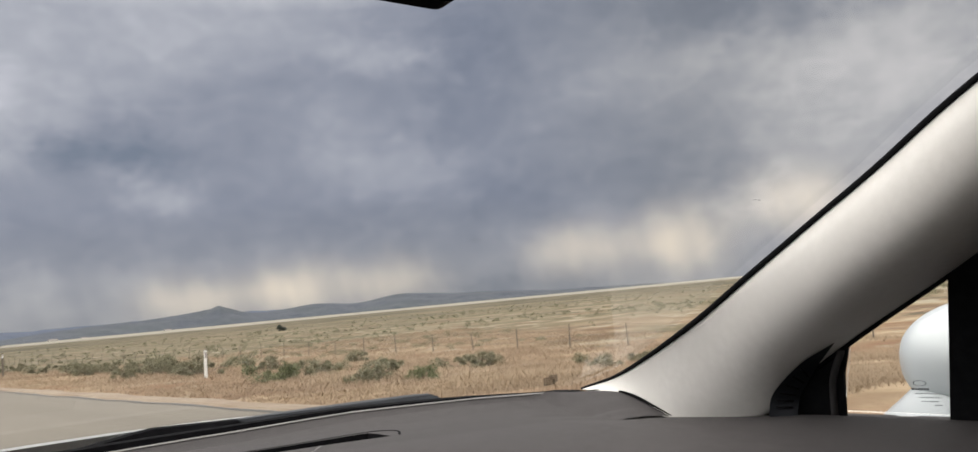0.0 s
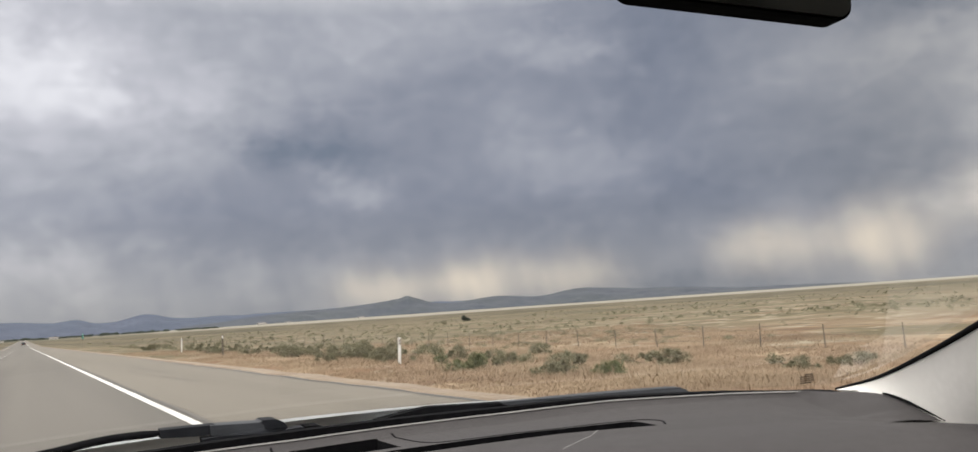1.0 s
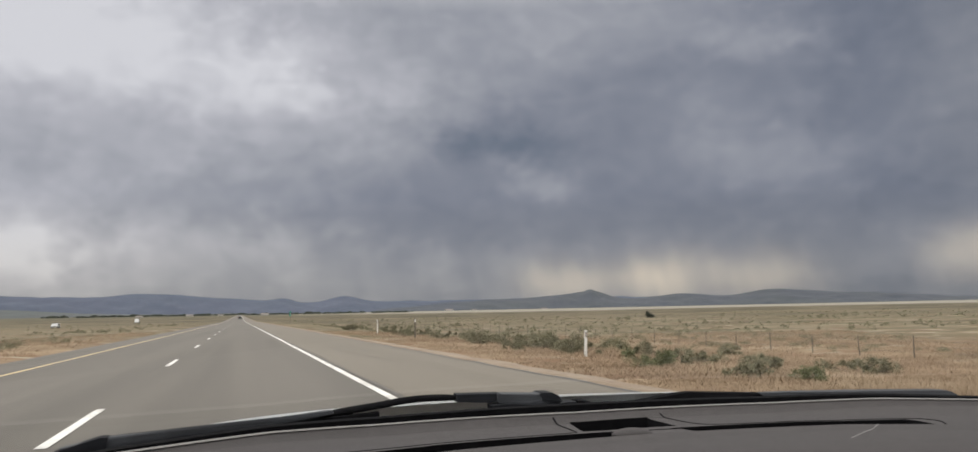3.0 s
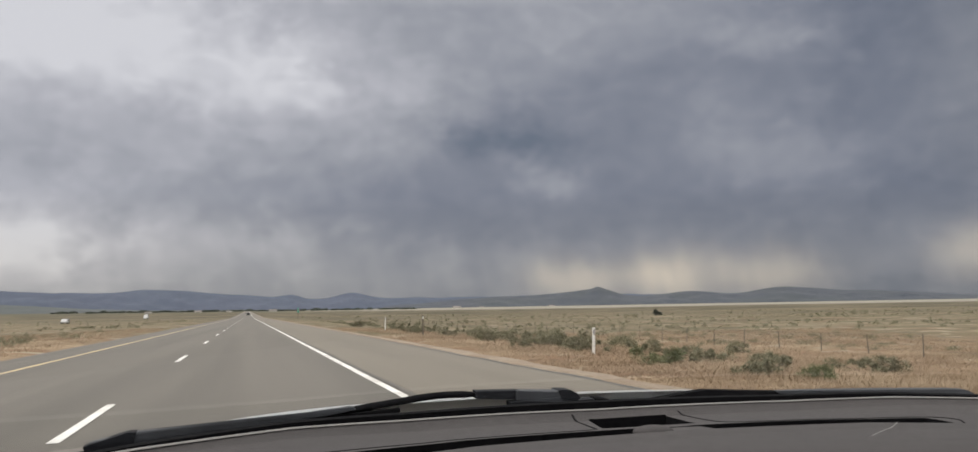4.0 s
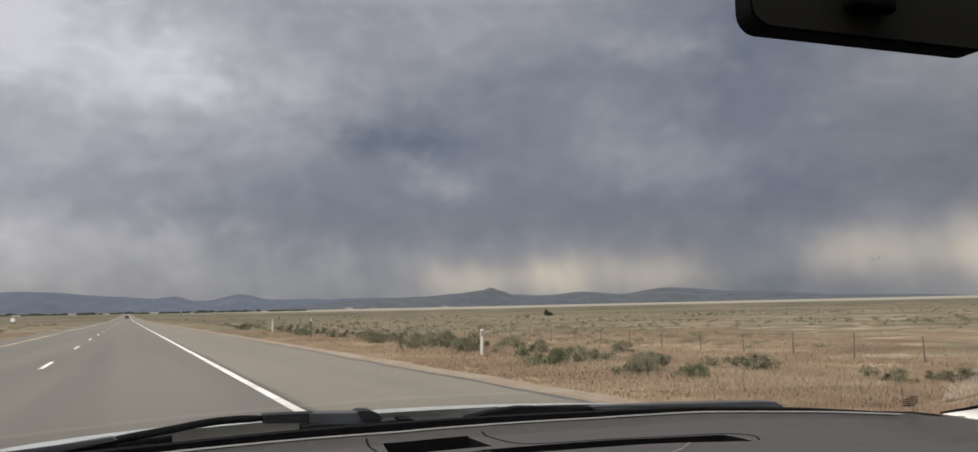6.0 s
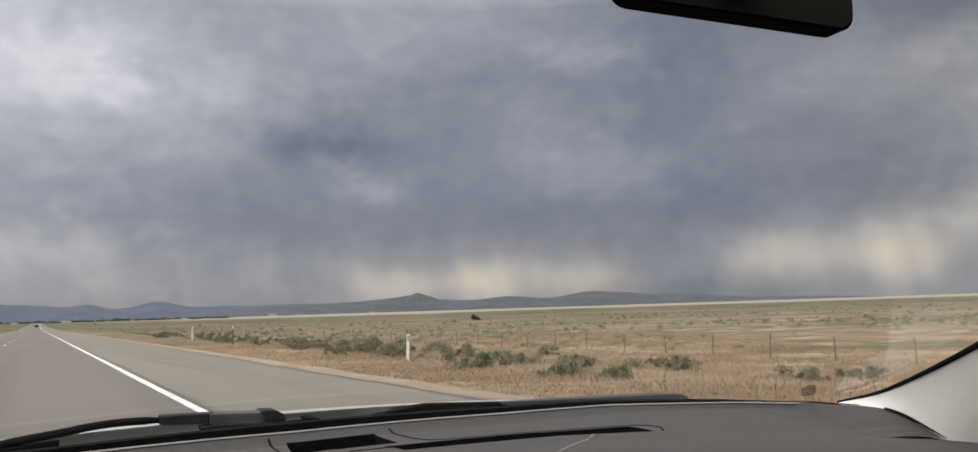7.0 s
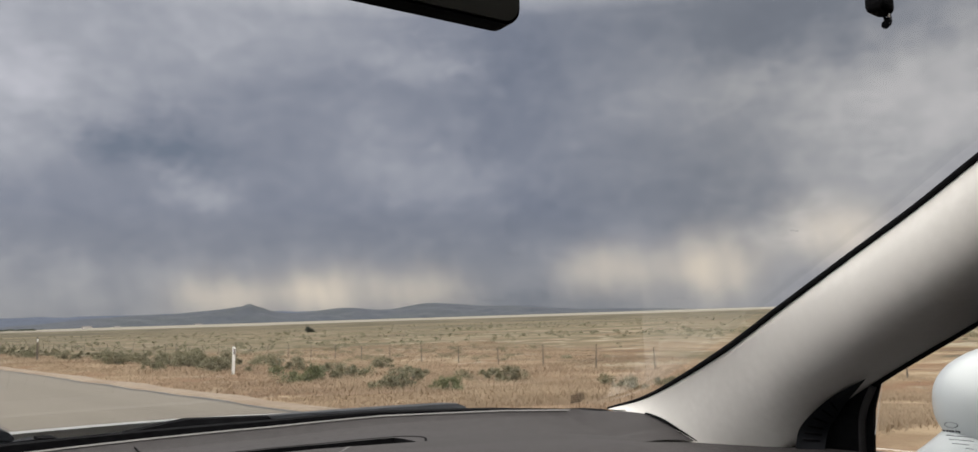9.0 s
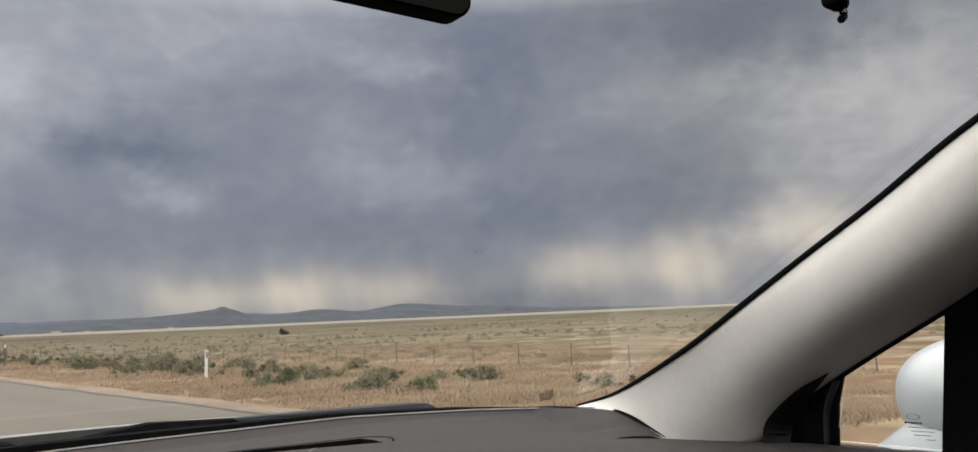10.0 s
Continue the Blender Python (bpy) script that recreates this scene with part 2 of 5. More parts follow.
M_CARPET = material("dark_carpet", (0.03, 0.03, 0.03), (0.05, 0.05, 0.05), 0.95, 150, 0.3, 900)
M_WHITE = material("white_car_paint", (0.48, 0.505, 0.525), (0.51, 0.535, 0.555), 0.3, 8, third=(0.47, 0.495, 0.515), coat=0.3)
M_CHROME = material("bright_metal", (0.7, 0.7, 0.72), (0.8, 0.8, 0.82), 0.25, 20, metal=1.0)
M_ASPHALT = material("worn_asphalt", (0.110, 0.100, 0.087), (0.145, 0.131, 0.114), 0.9, 14, 0.35, 60, third=(0.098, 0.089, 0.078), coarse=0.9, along=0.02)
M_SHOULDER = material("shoulder_asphalt", (0.146, 0.129, 0.105), (0.185, 0.164, 0.135), 0.92, 12, 0.4, 50, third=(0.142, 0.125, 0.102), coarse=0.8, along=0.03)
M_SEAL = material("crack_sealant", (0.05, 0.048, 0.046), (0.09, 0.085, 0.08), 0.7, 8)
M_PAINT_W = material("white_road_paint", (0.66, 0.65, 0.62), (0.80, 0.79, 0.76), 0.7, 9, third=(0.50, 0.48, 0.45), coarse=1.3)
M_PAINT_Y = material("yellow_road_paint", (0.58, 0.45, 0.24), (0.68, 0.55, 0.32), 0.7, 9, third=(0.46, 0.37, 0.24), coarse=1.3)
M_SOIL = material("verge_gravel", (0.19, 0.148, 0.108), (0.30, 0.24, 0.178), 0.95, 9, 0.6, 30, third=(0.21, 0.155, 0.11), coarse=0.6)
M_GRASS = material("dry_grass", (0.245, 0.180, 0.117), (0.340, 0.260, 0.176), 0.9, 0.5, third=(0.225, 0.155, 0.102), coarse=0.22, island=0.1)
M_SAGE = material("sagebrush_leaf", (0.155, 0.147, 0.094), (0.250, 0.235, 0.160), 0.9, 3, third=(0.170, 0.168, 0.100), coarse=1.0, island=0.3)
M_WOOD = material("weathered_post", (0.10, 0.08, 0.065), (0.19, 0.16, 0.13), 0.9, 12, 0.4, 60)
M_WIRE = material("fence_wire", (0.12, 0.11, 0.10), (0.2, 0.18, 0.16), 0.6, 20, metal=0.6)
M_POST_W = material("white_marker_plastic", (0.72, 0.72, 0.70), (0.80, 0.80, 0.78), 0.5, 10, third=(0.65, 0.62, 0.57), coarse=3)
M_SIGN = material("green_sign_sheet", (0.015, 0.19, 0.13), (0.02, 0.22, 0.15), 0.45, 10)
M_SIGN_W = material("white_sign_sheet", (0.75, 0.77, 0.76), (0.8, 0.82, 0.81), 0.45, 10)
# distance haze is mixed into these hill colours as blue-grey
M_MOUNT = material("hazed_mountain", (0.049, 0.060, 0.094), (0.066, 0.079, 0.116), 1.0, 0.006, third=(0.056, 0.071, 0.104), coarse=0.002)
M_PEAK = material("hazed_hill", (0.040, 0.047, 0.064), (0.060, 0.067, 0.082), 1.0, 0.012, third=(0.052, 0.060, 0.068), coarse=0.004)
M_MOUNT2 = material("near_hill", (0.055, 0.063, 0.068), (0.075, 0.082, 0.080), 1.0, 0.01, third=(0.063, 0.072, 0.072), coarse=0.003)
M_WOODS = material("far_trees", (0.045, 0.055, 0.045), (0.075, 0.085, 0.065), 0.95, 0.1, island=0.3)
M_HOUSE = material("far_wall", (0.36, 0.34, 0.32), (0.48, 0.46, 0.43), 0.8, 0.3)
M_ROOF = material("far_roof", (0.16, 0.14, 0.13), (0.24, 0.21, 0.19), 0.8, 0.3)
M_TYRE = material("tyre_rubber", (0.02, 0.02, 0.02), (0.03, 0.03, 0.03), 0.8, 40)
M_DARKGLASS = material("dark_window_glass", (0.02, 0.022, 0.025), (0.03, 0.032, 0.035), 0.08, 4)
# paler grey standing in for light caught on dashboard edges
M_HIGHLIGHT = material("edge_highlight", (0.12, 0.115, 0.11), (0.16, 0.15, 0.145), 0.5, 40)
M_VAN = material("dull_white_paint", (0.42, 0.42, 0.42), (0.50, 0.50, 0.50), 0.5, 3)
M_RED = material("red_lamp", (0.35, 0.02, 0.02), (0.45, 0.03, 0.03), 0.3, 10)


def glass(name, gloss):
    mat = bpy.data.materials.new(name)
    mat.use_nodes = True
    nt = mat.node_tree
    nt.nodes.clear()
    tr, gl = nt.nodes.new("ShaderNodeBsdfTransparent"), nt.nodes.new("ShaderNodeBsdfGlossy")
    tr.inputs[0].default_value = (0.97, 0.98, 0.975, 1)
    gl.inputs["Roughness"].default_value = 0.01
    fr, k = nt.nodes.new("ShaderNodeFresnel"), nt.nodes.new("ShaderNodeMath")
    fr.inputs[0].default_value = 1.45
    k.operation = "MULTIPLY"
    k.inputs[1].default_value = gloss
    mx, out = nt.nodes.new("ShaderNodeMixShader"), nt.nodes.new("ShaderNodeOutputMaterial")
    nt.links.new(fr.outputs[0], k.inputs[0])
    nt.links.new(k.outputs[0], mx.inputs[0])
    nt.links.new(tr.outputs[0], mx.inputs[1])
    nt.links.new(gl.outputs[0], mx.inputs[2])
    nt.links.new(mx.outputs[0], out.inputs[0])
    return mat


M_GLASS = glass("window_glass", 0.45)


def ground_material():
    """Dry rangeland: straw grass near, grey-green sage flats beyond, a pale band far out, all in real blotches."""
    mat = bpy.data.materials.new("rangeland")
    mat.use_nodes = True
    nt = mat.node_tree
    L = nt.links
    b = nt.nodes["Principled BSDF"]
    b.inputs["Roughness"].default_value = 0.95
    b.inputs["Specular IOR Level"].default_value = 0.1
    tc = nt.nodes.new("ShaderNodeTexCoord")

    def nz(scale, detail=6, rough=0.6):
        n = nt.nodes.new("ShaderNodeTexNoise")
        n.inputs["Scale"].default_value, n.inputs["Detail"].default_value, n.inputs["Roughness"].default_value = scale, detail, rough
        L.new(tc.outputs["Object"], n.inputs["Vector"])
        return n.outputs[0]

    def rng(v, a, c):
        n = nt.nodes.new("ShaderNodeMapRange")
        n.interpolation_type = "SMOOTHSTEP"
        n.inputs[1].default_value, n.inputs[2].default_value = a, c
        L.new(v, n.inputs[0])
        return n.outputs[0]

    def mix(f, a, c):
        n = nt.nodes.new("ShaderNodeMix")
        n.data_type = "RGBA"
        L.new(f, n.inputs[0])
        for s, v in ((n.inputs[6], a), (n.inputs[7], c)):
            if isinstance(v, tuple):
                s.default_value = (*v, 1)
            else:
                L.new(v, s)
        return n.outputs[2]

    ln = nt.nodes.new("ShaderNodeVectorMath")
    ln.operation = "LENGTH"
    L.new(tc.outputs["Object"], ln.inputs[0])
    dist = ln.outputs["Value"]
    add = nt.nodes.new("ShaderNodeMath")
    add.operation = "MULTIPLY_ADD"
    L.new(nz(0.004, 4), add.inputs[0])
    add.inputs[1].default_value = 900
    L.new(dist, add.inputs[2])
    dw = add.outputs[0]
    straw = mix(rng(nz(0.9), 0.35, 0.7), (0.205, 0.145, 0.094), (0.30, 0.225, 0.150))
    straw = mix(rng(nz(0.16), 0.48, 0.60), straw, (0.185, 0.112, 0.070))
    straw = mix(rng(nz(0.23), 0.54, 0.66), straw, (0.365, 0.285, 0.19))
    sage = mix(rng(nz(0.05), 0.35, 0.65), (0.108, 0.091, 0.058), (0.185, 0.152, 0.102))
    sage = mix(rng(nz(0.35), 0.56, 0.68), sage, (0.120, 0.104, 0.068))
    near = mix(rng(dist, 30.0, 90.0), straw, sage)
    far = mix(rng(nz(0.012), 0.42, 0.58), (0.074, 0.068, 0.046), (0.138, 0.114, 0.078))
    far = mix(rng(nz(0.03), 0.58, 0.70), far, (0.21, 0.175, 0.128))
    near = mix(rng(nz(0.06), 0.55, 0.66), near, (0.255, 0.212, 0.150))
    near = mix(rng(nz(0.09), 0.54, 0.64), near, (0.150, 0.098, 0.062))
    near = mix(rng(nz(0.028), 0.52, 0.60), near, (0.118, 0.098, 0.060))
    near = mix(rng(nz(0.33, 4), 0.57, 0.64), near, (0.29, 0.25, 0.185))
    near = mix(rng(nz(0.21, 4), 0.62, 0.68), near, (0.105, 0.088, 0.058))
    col = mix(rng(dw, 500.0, 1100.0), near, far)
    sx = nt.nodes.new("ShaderNodeSeparateXYZ")
    L.new(tc.outputs["Object"], sx.inputs[0])
    pan = mix(rng(sx.outputs[0], -60.0, 420.0), (0.10, 0.092, 0.066), (0.255, 0.235, 0.195))
    col = mix(rng(dw, 1500.0, 1750.0), col, pan)
    L.new(col, b.inputs["Base Color"])
    bp = nt.nodes.new("ShaderNodeBump")
    bp.inputs["Strength"].default_value, bp.inputs["Distance"].default_value = 0.6, 0.05
    L.new(nz(7.0, 4), bp.inputs["Height"])
    L.new(bp.outputs[0], b.inputs["Normal"])
    return mat


M_GROUND = ground_material()

# ---------------------------------------------------------------- mesh helpers
def mesh_ob(name, verts, faces, mat, parent=None, label="", smooth=False):
    me = bpy.data.meshes.new(name)
    me.from_pydata([tuple(v) for v in verts], [], [tuple(f) for f in faces])
    me.update()
    if smooth:
        me.polygons.foreach_set("use_smooth", [True] * len(me.polygons))
    for k in (mat if isinstance(mat, (list, tuple)) else [mat]):
        me.materials.append(k)
    ob = new(name, me)
    if parent:
        ob.parent = parent
    if label:
        ob["label"] = label
    return ob


def part(name, bm, mat, parent, label="", smooth=False):
    me = bpy.data.meshes.new(name)
    bmesh.ops.recalc_face_normals(bm, faces=bm.faces)
    bm.to_mesh(me)
    bm.free()
    if smooth:
        me.polygons.foreach_set("use_smooth", [True] * len(me.polygons))
    me.materials.append(mat)
    ob = new(name, me)
    ob.parent = parent
    if label:
        ob["label"] = label
    return ob


def box(bm, lo, hi, bevel=0.0):
    g = bmesh.ops.create_cube(bm, size=1)
    c = [(a + b) / 2 for a, b in zip(lo, hi)]
    s = [b - a for a, b in zip(lo, hi)]
    for v in g["verts"]:
        v.co = Vector((c[0] + v.co.x * s[0], c[1] + v.co.y * s[1], c[2] + v.co.z * s[2]))
    if bevel:
        edges = list({e for v in g["verts"] for e in v.link_edges})
        bmesh.ops.bevel(bm, geom=edges, offset=bevel, segments=3, profile=0.5, affect="EDGES")
    return g["verts"]


def one_box(name, lo, hi, mat, parent, bevel=0.0, label=""):
    bm = bmesh.new()
    box(bm, lo, hi, bevel)
    return part(name, bm, mat, parent, label)


def sweep(points, rx, rz, n=10, taper=None, up=(0, 0, 1)):
    """A tube of elliptic section along points: half widths rx across, rz upward. Returns verts, faces."""
    pts = [Vector(p) for p in points]
    vs, fs = [], []
    for i, p in enumerate(pts):
        d = (pts[min(i + 1, len(pts) - 1)] - pts[max(i - 1, 0)]).normalized()
        s = d.cross(Vector(up)).normalized()
        u = s.cross(d)
        k = taper[i] if taper else 1.0
        for j in range(n):
            a = 2 * math.pi * j / n
            vs.append(p + s * (math.cos(a) * rx * k) + u * (math.sin(a) * rz * k))
    for i in range(len(pts) - 1):
        for j in range(n):
            a, b = i * n + j, i * n + (j + 1) % n
            fs.append((a, b, b + n, a + n))
    fs.append(tuple(range(n))[::-1])
    fs.append(tuple(range((len(pts) - 1) * n, len(pts) * n)))
    return vs, fs


def spline(ctrl, n):
    """Catmull-Rom through control points."""
    c = [Vector(p) for p in ctrl]
    c = [2 * c[0] - c[1]] + c + [2 * c[-1] - c[-2]]
    out = []
    segs = len(c) - 3
    for k in range(n + 1):
        s = k / n * segs
        i = min(int(s), segs - 1)
        t = s - i
        p0, p1, p2, p3 = c[i:i + 4]
        out.append(0.5 * (2 * p1 + (p2 - p0) * t + (2 * p0 - 5 * p1 + 4 * p2 - p3) * t * t + (3 * p1 - p0 - 3 * p2 + p3) * t ** 3))
    return out


def interp(table, x):
    for (a, fa), (b, fb) in zip(table, table[1:]):
        if x <= b:
            return fa + (fb - fa) * (x - a) / (b - a) if x >= a else fa
    return table[-1][1]


def grid_faces(nu, nv):
    return [(i * nv + j, i * nv + j + 1, (i + 1) * nv + j + 1, (i + 1) * nv + j) for i in range(nu - 1) for j in range(nv - 1)]

# ---------------------------------------------------------------- ground and road
EDGE, DASHX, YELLOW, PAVE_R, PAVE_L = 2.08, -1.95, -5.4, 5.72, -7.1
VEER = -0.007  # the road runs slightly to the left of the car's axis


def rise(x, y):
    r = math.hypot(x, y)
    z = max(0.0, r - 350) * 0.0056
    return z


def ground_height(x, y):
    across = x - VEER * y
    side = max(across - PAVE_R, PAVE_L - across)
    z = rise(x, y)
    if side <= 0:
        return z - 0.12
    w = min(1.0, side / 1.2)
    drop = min(1.0, max(0.0, side - 0.9) / 17)
    z -= (1.0 if x > 0 else 0.5) * drop * drop * (3 - 2 * drop)
    z += -0.12 * (1 - w) + w * (0.05 * noise.noise((x * 0.25, y * 0.25, 0)) + 0.02 * noise.noise((x * 1.3, y * 1.3, 4)))
    z += min(1.0, max(0, side - 20) / 60) * 0.5 * noise.noise((x * 0.02, y * 0.02, 9))
    return z


def ground_sheet():
    xs = sorted({*[PAVE_R + k * 0.6 for k in range(45)], *[PAVE_L - k * 0.9 for k in range(25)], -4.0, 0.0, 4.0,
                 *[33 + 3.0 * 1.11 ** k for k in range(50)], *[-30 - 3.0 * 1.11 ** k for k in range(50)], 4800, -4800})
    ys = sorted({*[-12 + k * 0.9 for k in range(80)], *[60 + 3 * 1.09 ** k for k in range(84)], 4850, *[-16 - 4 * 1.25 ** k for k in range(31)], -4800})
    xs = [x for x in xs if abs(x) <= 4800]
    ys = [y for y in ys if abs(y) <= 4850]
    vs = [(x + VEER * y, y, ground_height(x + VEER * y, y)) for x in xs for y in ys]
    ob = mesh_ob("ground", vs, [f[::-1] for f in grid_faces(len(xs), len(ys))], M_GROUND, smooth=True)
    return tagged(ob, "dry straw-coloured rangeland with sage flats stretching to hills", "ground", kind="structure")


def strip(name, x0, x1, y0, y1, z, mat, step=6.0, wob=0.0, thick=0.0):
    """A long strip of road laid on the rise of the land."""
    ys = []
    y = y0
    while y < y1:
        ys.append(y)
        y += step * (1 + max(0, y) * 0.02)
    ys.append(y1)
    n = 2 if not thick else 4
    vs = []
    for y in ys:
        a = x0 + wob * noise.noise((y * 0.6, 1.3, 0))
        b = x1 + wob * noise.noise((y * 0.6, 7.7, 0))
        a, b = a + VEER * y, b + VEER * y
        zz = rise(0, y) + z
        row = [(a, y, zz), (b, y, zz)] if not thick else [(a - 0.12, y, zz - thick), (a, y, zz), (b, y, zz), (b + 0.12, y, zz - thick)]
        vs += row
    return mesh_ob(name, vs, [f[::-1] for f in grid_faces(len(ys), n)], mat)


ground_sheet()
road = strip("road", PAVE_L + 0.1, EDGE + 0.25, -300, 2600, 0.0, M_ASPHALT, thick=0.14, step=3)
tagged(road, "worn grey-brown asphalt highway lanes with painted lines", "road", kind="structure")
shoulder = strip("road_shoulder", EDGE + 0.25, PAVE_R, -300, 2600, 0.004, M_SHOULDER, thick=0.14, step=1.2, wob=0.06)
tagged(shoulder, "wide tan asphalt hard shoulder beside the lanes", "shoulder", kind="structure")
verge = strip("verge", PAVE_R + 0.08, PAVE_R + 0.46, -60, 500, 0.035, M_SOIL, thick=0.07, step=0.4, wob=0.16)
tagged(verge, "low gravel berm along the pavement edge", "verge", kind="structure")
broken = strip("broken_edge", PAVE_R - 0.10, PAVE_R + 0.05, -60, 400, 0.009, M_SEAL, step=0.45, wob=0.13)
joint = strip("lane_joint", EDGE + 0.13, EDGE + 0.16, -60, 600, 0.007, M_SEAL, step=1.0, wob=0.025)
tagged(joint, "dark seam between the lane and the shoulder", "pavement seam", kind="structure")
tagged(broken, "dark crumbling asphalt along the pavement edge", "pavement edge", kind="structure")

# ---------------------------------------------------------------- painted lines
edge_line = tagged(strip("edge_line", EDGE - 0.07, EDGE + 0.07, -60, 1500, 0.008, M_PAINT_W, step=1.5, wob=0.012), "solid white painted edge line on asphalt", "road line", kind="structure")
yellow_line = tagged(strip("yellow_line", YELLOW - 0.055, YELLOW + 0.055, -60, 1500, 0.008, M_PAINT_Y, step=1.5, wob=0.012), "solid yellow painted line at the median side", "road line", kind="structure")
DASH_START, DASH_LEN, DASH_STEP = 8.9, 3.7, 14.8
for k in range(-2, 34):
    y0 = DASH_START + k * DASH_STEP
    d = strip("lane_dash", DASHX - 0.06, DASHX + 0.06, y0, y0 + DASH_LEN, 0.008, M_PAINT_W, step=0.4, wob=0.012)
    tagged(d, "white painted lane dash on grey asphalt", "road line", group="lane dashes", kind="structure")
for x, y0, y1, w in ((4.0, 29, 47, 0.04), (3.6, 22, 34, 0.025)):
    pts = [(x + 0.35 * noise.noise((y0 * 0.1 + k * 0.09, x, 2)) - 0.02 * k, y0 + (y1 - y0) * k / 30) for k in range(31)]
    vs = [(px + s * w * (0.5 + 0.8 * abs(noise.noise((k * 0.7, x, 5)))), py, 0.009) for k, (px, py) in enumerate(pts) for s in (-1, 1)]
    tagged(mesh_ob("crack_seal", vs, [f[::-1] for f in grid_faces(31, 2)], M_SEAL), "dark sealed crack along the shoulder asphalt", "crack seal", kind="structure")

# ---------------------------------------------------------------- mountains
def ridge(name, dist, bumps, base, a0, a1, mat, rough, label, seed, depth=500):
    """A mountain range round the viewer: crest height is base plus broad humps (azimuth, width, height in degrees) with erosion noise."""
    vs, n, rows = [], int((a1 - a0) / 0.1) + 1, 14
    for i in range(n):
        az = a0 + (a1 - a0) * i / (n - 1)
        top = base + sum(h * math.exp(-abs((az - c) / w) ** p) for c, w, h, p in bumps)
        top += rough * (noise.fractal((az * 0.35, seed, 0), 0.9, 2.0, 6) )
        fade = min(1.0, (az - a0) / 6, (a1 - az) / 6)
        top = max(0.05, top * fade + 0.12 * (1 - fade))
        for j in range(rows):
            f = j / (rows - 1)
            r = dist - depth * (1 - f)
            e = 0.10 + (top - 0.10) * f ** 0.8
            gully = 0.10 * (noise.fractal((az * 0.8, f * 3, seed + 3), 0.8, 2.0, 5)) * f * (1 - f) * 4
            z = 1.2 + math.tan(radians(e + gully * top)) * r
            if j == 0:
                z = -5
            vs.append((math.sin(radians(az)) * r, math.cos(radians(az)) * r, z))
    ob = mesh_ob(name, vs, grid_faces(n, rows), mat, smooth=True)
    return tagged(ob, label, "mountains", kind="structure")


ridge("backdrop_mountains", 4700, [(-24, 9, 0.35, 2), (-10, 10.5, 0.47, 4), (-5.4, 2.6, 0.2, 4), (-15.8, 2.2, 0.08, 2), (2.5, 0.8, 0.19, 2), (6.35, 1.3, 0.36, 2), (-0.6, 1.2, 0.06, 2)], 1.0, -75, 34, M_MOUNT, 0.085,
      "mountain range painted hazy blue-grey with flat mesa tops along the horizon", 1)
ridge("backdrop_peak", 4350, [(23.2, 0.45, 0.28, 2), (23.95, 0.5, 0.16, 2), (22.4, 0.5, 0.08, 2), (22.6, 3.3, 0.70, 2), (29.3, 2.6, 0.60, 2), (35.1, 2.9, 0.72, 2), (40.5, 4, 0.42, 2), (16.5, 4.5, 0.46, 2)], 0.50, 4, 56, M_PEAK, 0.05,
      "hill painted hazy blue-grey with a small knobbed peak and long shoulders", 5, 400)
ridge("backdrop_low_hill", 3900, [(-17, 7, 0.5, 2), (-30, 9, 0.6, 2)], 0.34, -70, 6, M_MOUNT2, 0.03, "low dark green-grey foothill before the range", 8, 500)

# ---------------------------------------------------------------- the car
car = new("car")
tagged(car, "white car with grey dashboard and pale pillar trim on asphalt", "car")
XC = 0.36


def crest_y(x):
    return 0.97 - 0.50 * (x - XC) ** 2


def crease_y(x):
    return 0.73 - 0.21 * (x - XC) ** 2


def crest_z(x):
    return interp([(0.0, 1.073), (0.3, 1.077), (0.45, 1.082), (0.62, 1.080), (0.72, 1.076), (0.80, 1.066), (0.9, 1.05)], abs(x - XC))


def crease_z(x):
    return interp([(0.0, 1.074), (0.25, 1.072), (0.38, 1.067), (0.6, 1.057), (0.75, 1.038), (0.82, 1.028), (0.95, 1.02)], abs(x - XC))


def dash_point(x, s, drop=0.0):
    """s = 0 at the crease along the slots, 1 at the crest below the glass; negative on the panel towards the seats."""
    if s >= 0:
        y = crease_y(x) + s * (crest_y(x) - crease_y(x))
        dip = interp([(0, 0.0), (0.2, 0.2), (0.5, 0.9), (0.62, 1.0), (0.9, 1.0), (0.96, 0.5), (1, 0)], s)
        dip *= interp([(0, 0.0125), (0.3, 0.0105), (0.5, 0.006), (0.8, 0.002)], abs(x - XC))
        z = crease_z(x) + (crest_z(x) - crease_z(x)) * s - dip
    else:
        y = crease_y(x) + s * 0.24
        z = crease_z(x) + 0.004 * math.sin(min(1, -s * 6) * math.pi) - 0.045 * max(0, -s - 0.5) ** 1.6 * interp([(0, 1), (0.6, 1), (0.8, 0)], abs(x - XC)) + 0.014 * min(1.0, -s) * interp([(0, 0), (0.7, 0), (0.82, 1)], abs(x - XC))
    # the vent's near side is narrower than its far side on the driver's hand
    lean = max(-1.0, min(1.0, (s - 0.73) / 0.19)) * max(0.0, 1 - abs(x - 0.331) / 0.009)
    return (x + 0.008 * lean, y, z - drop)


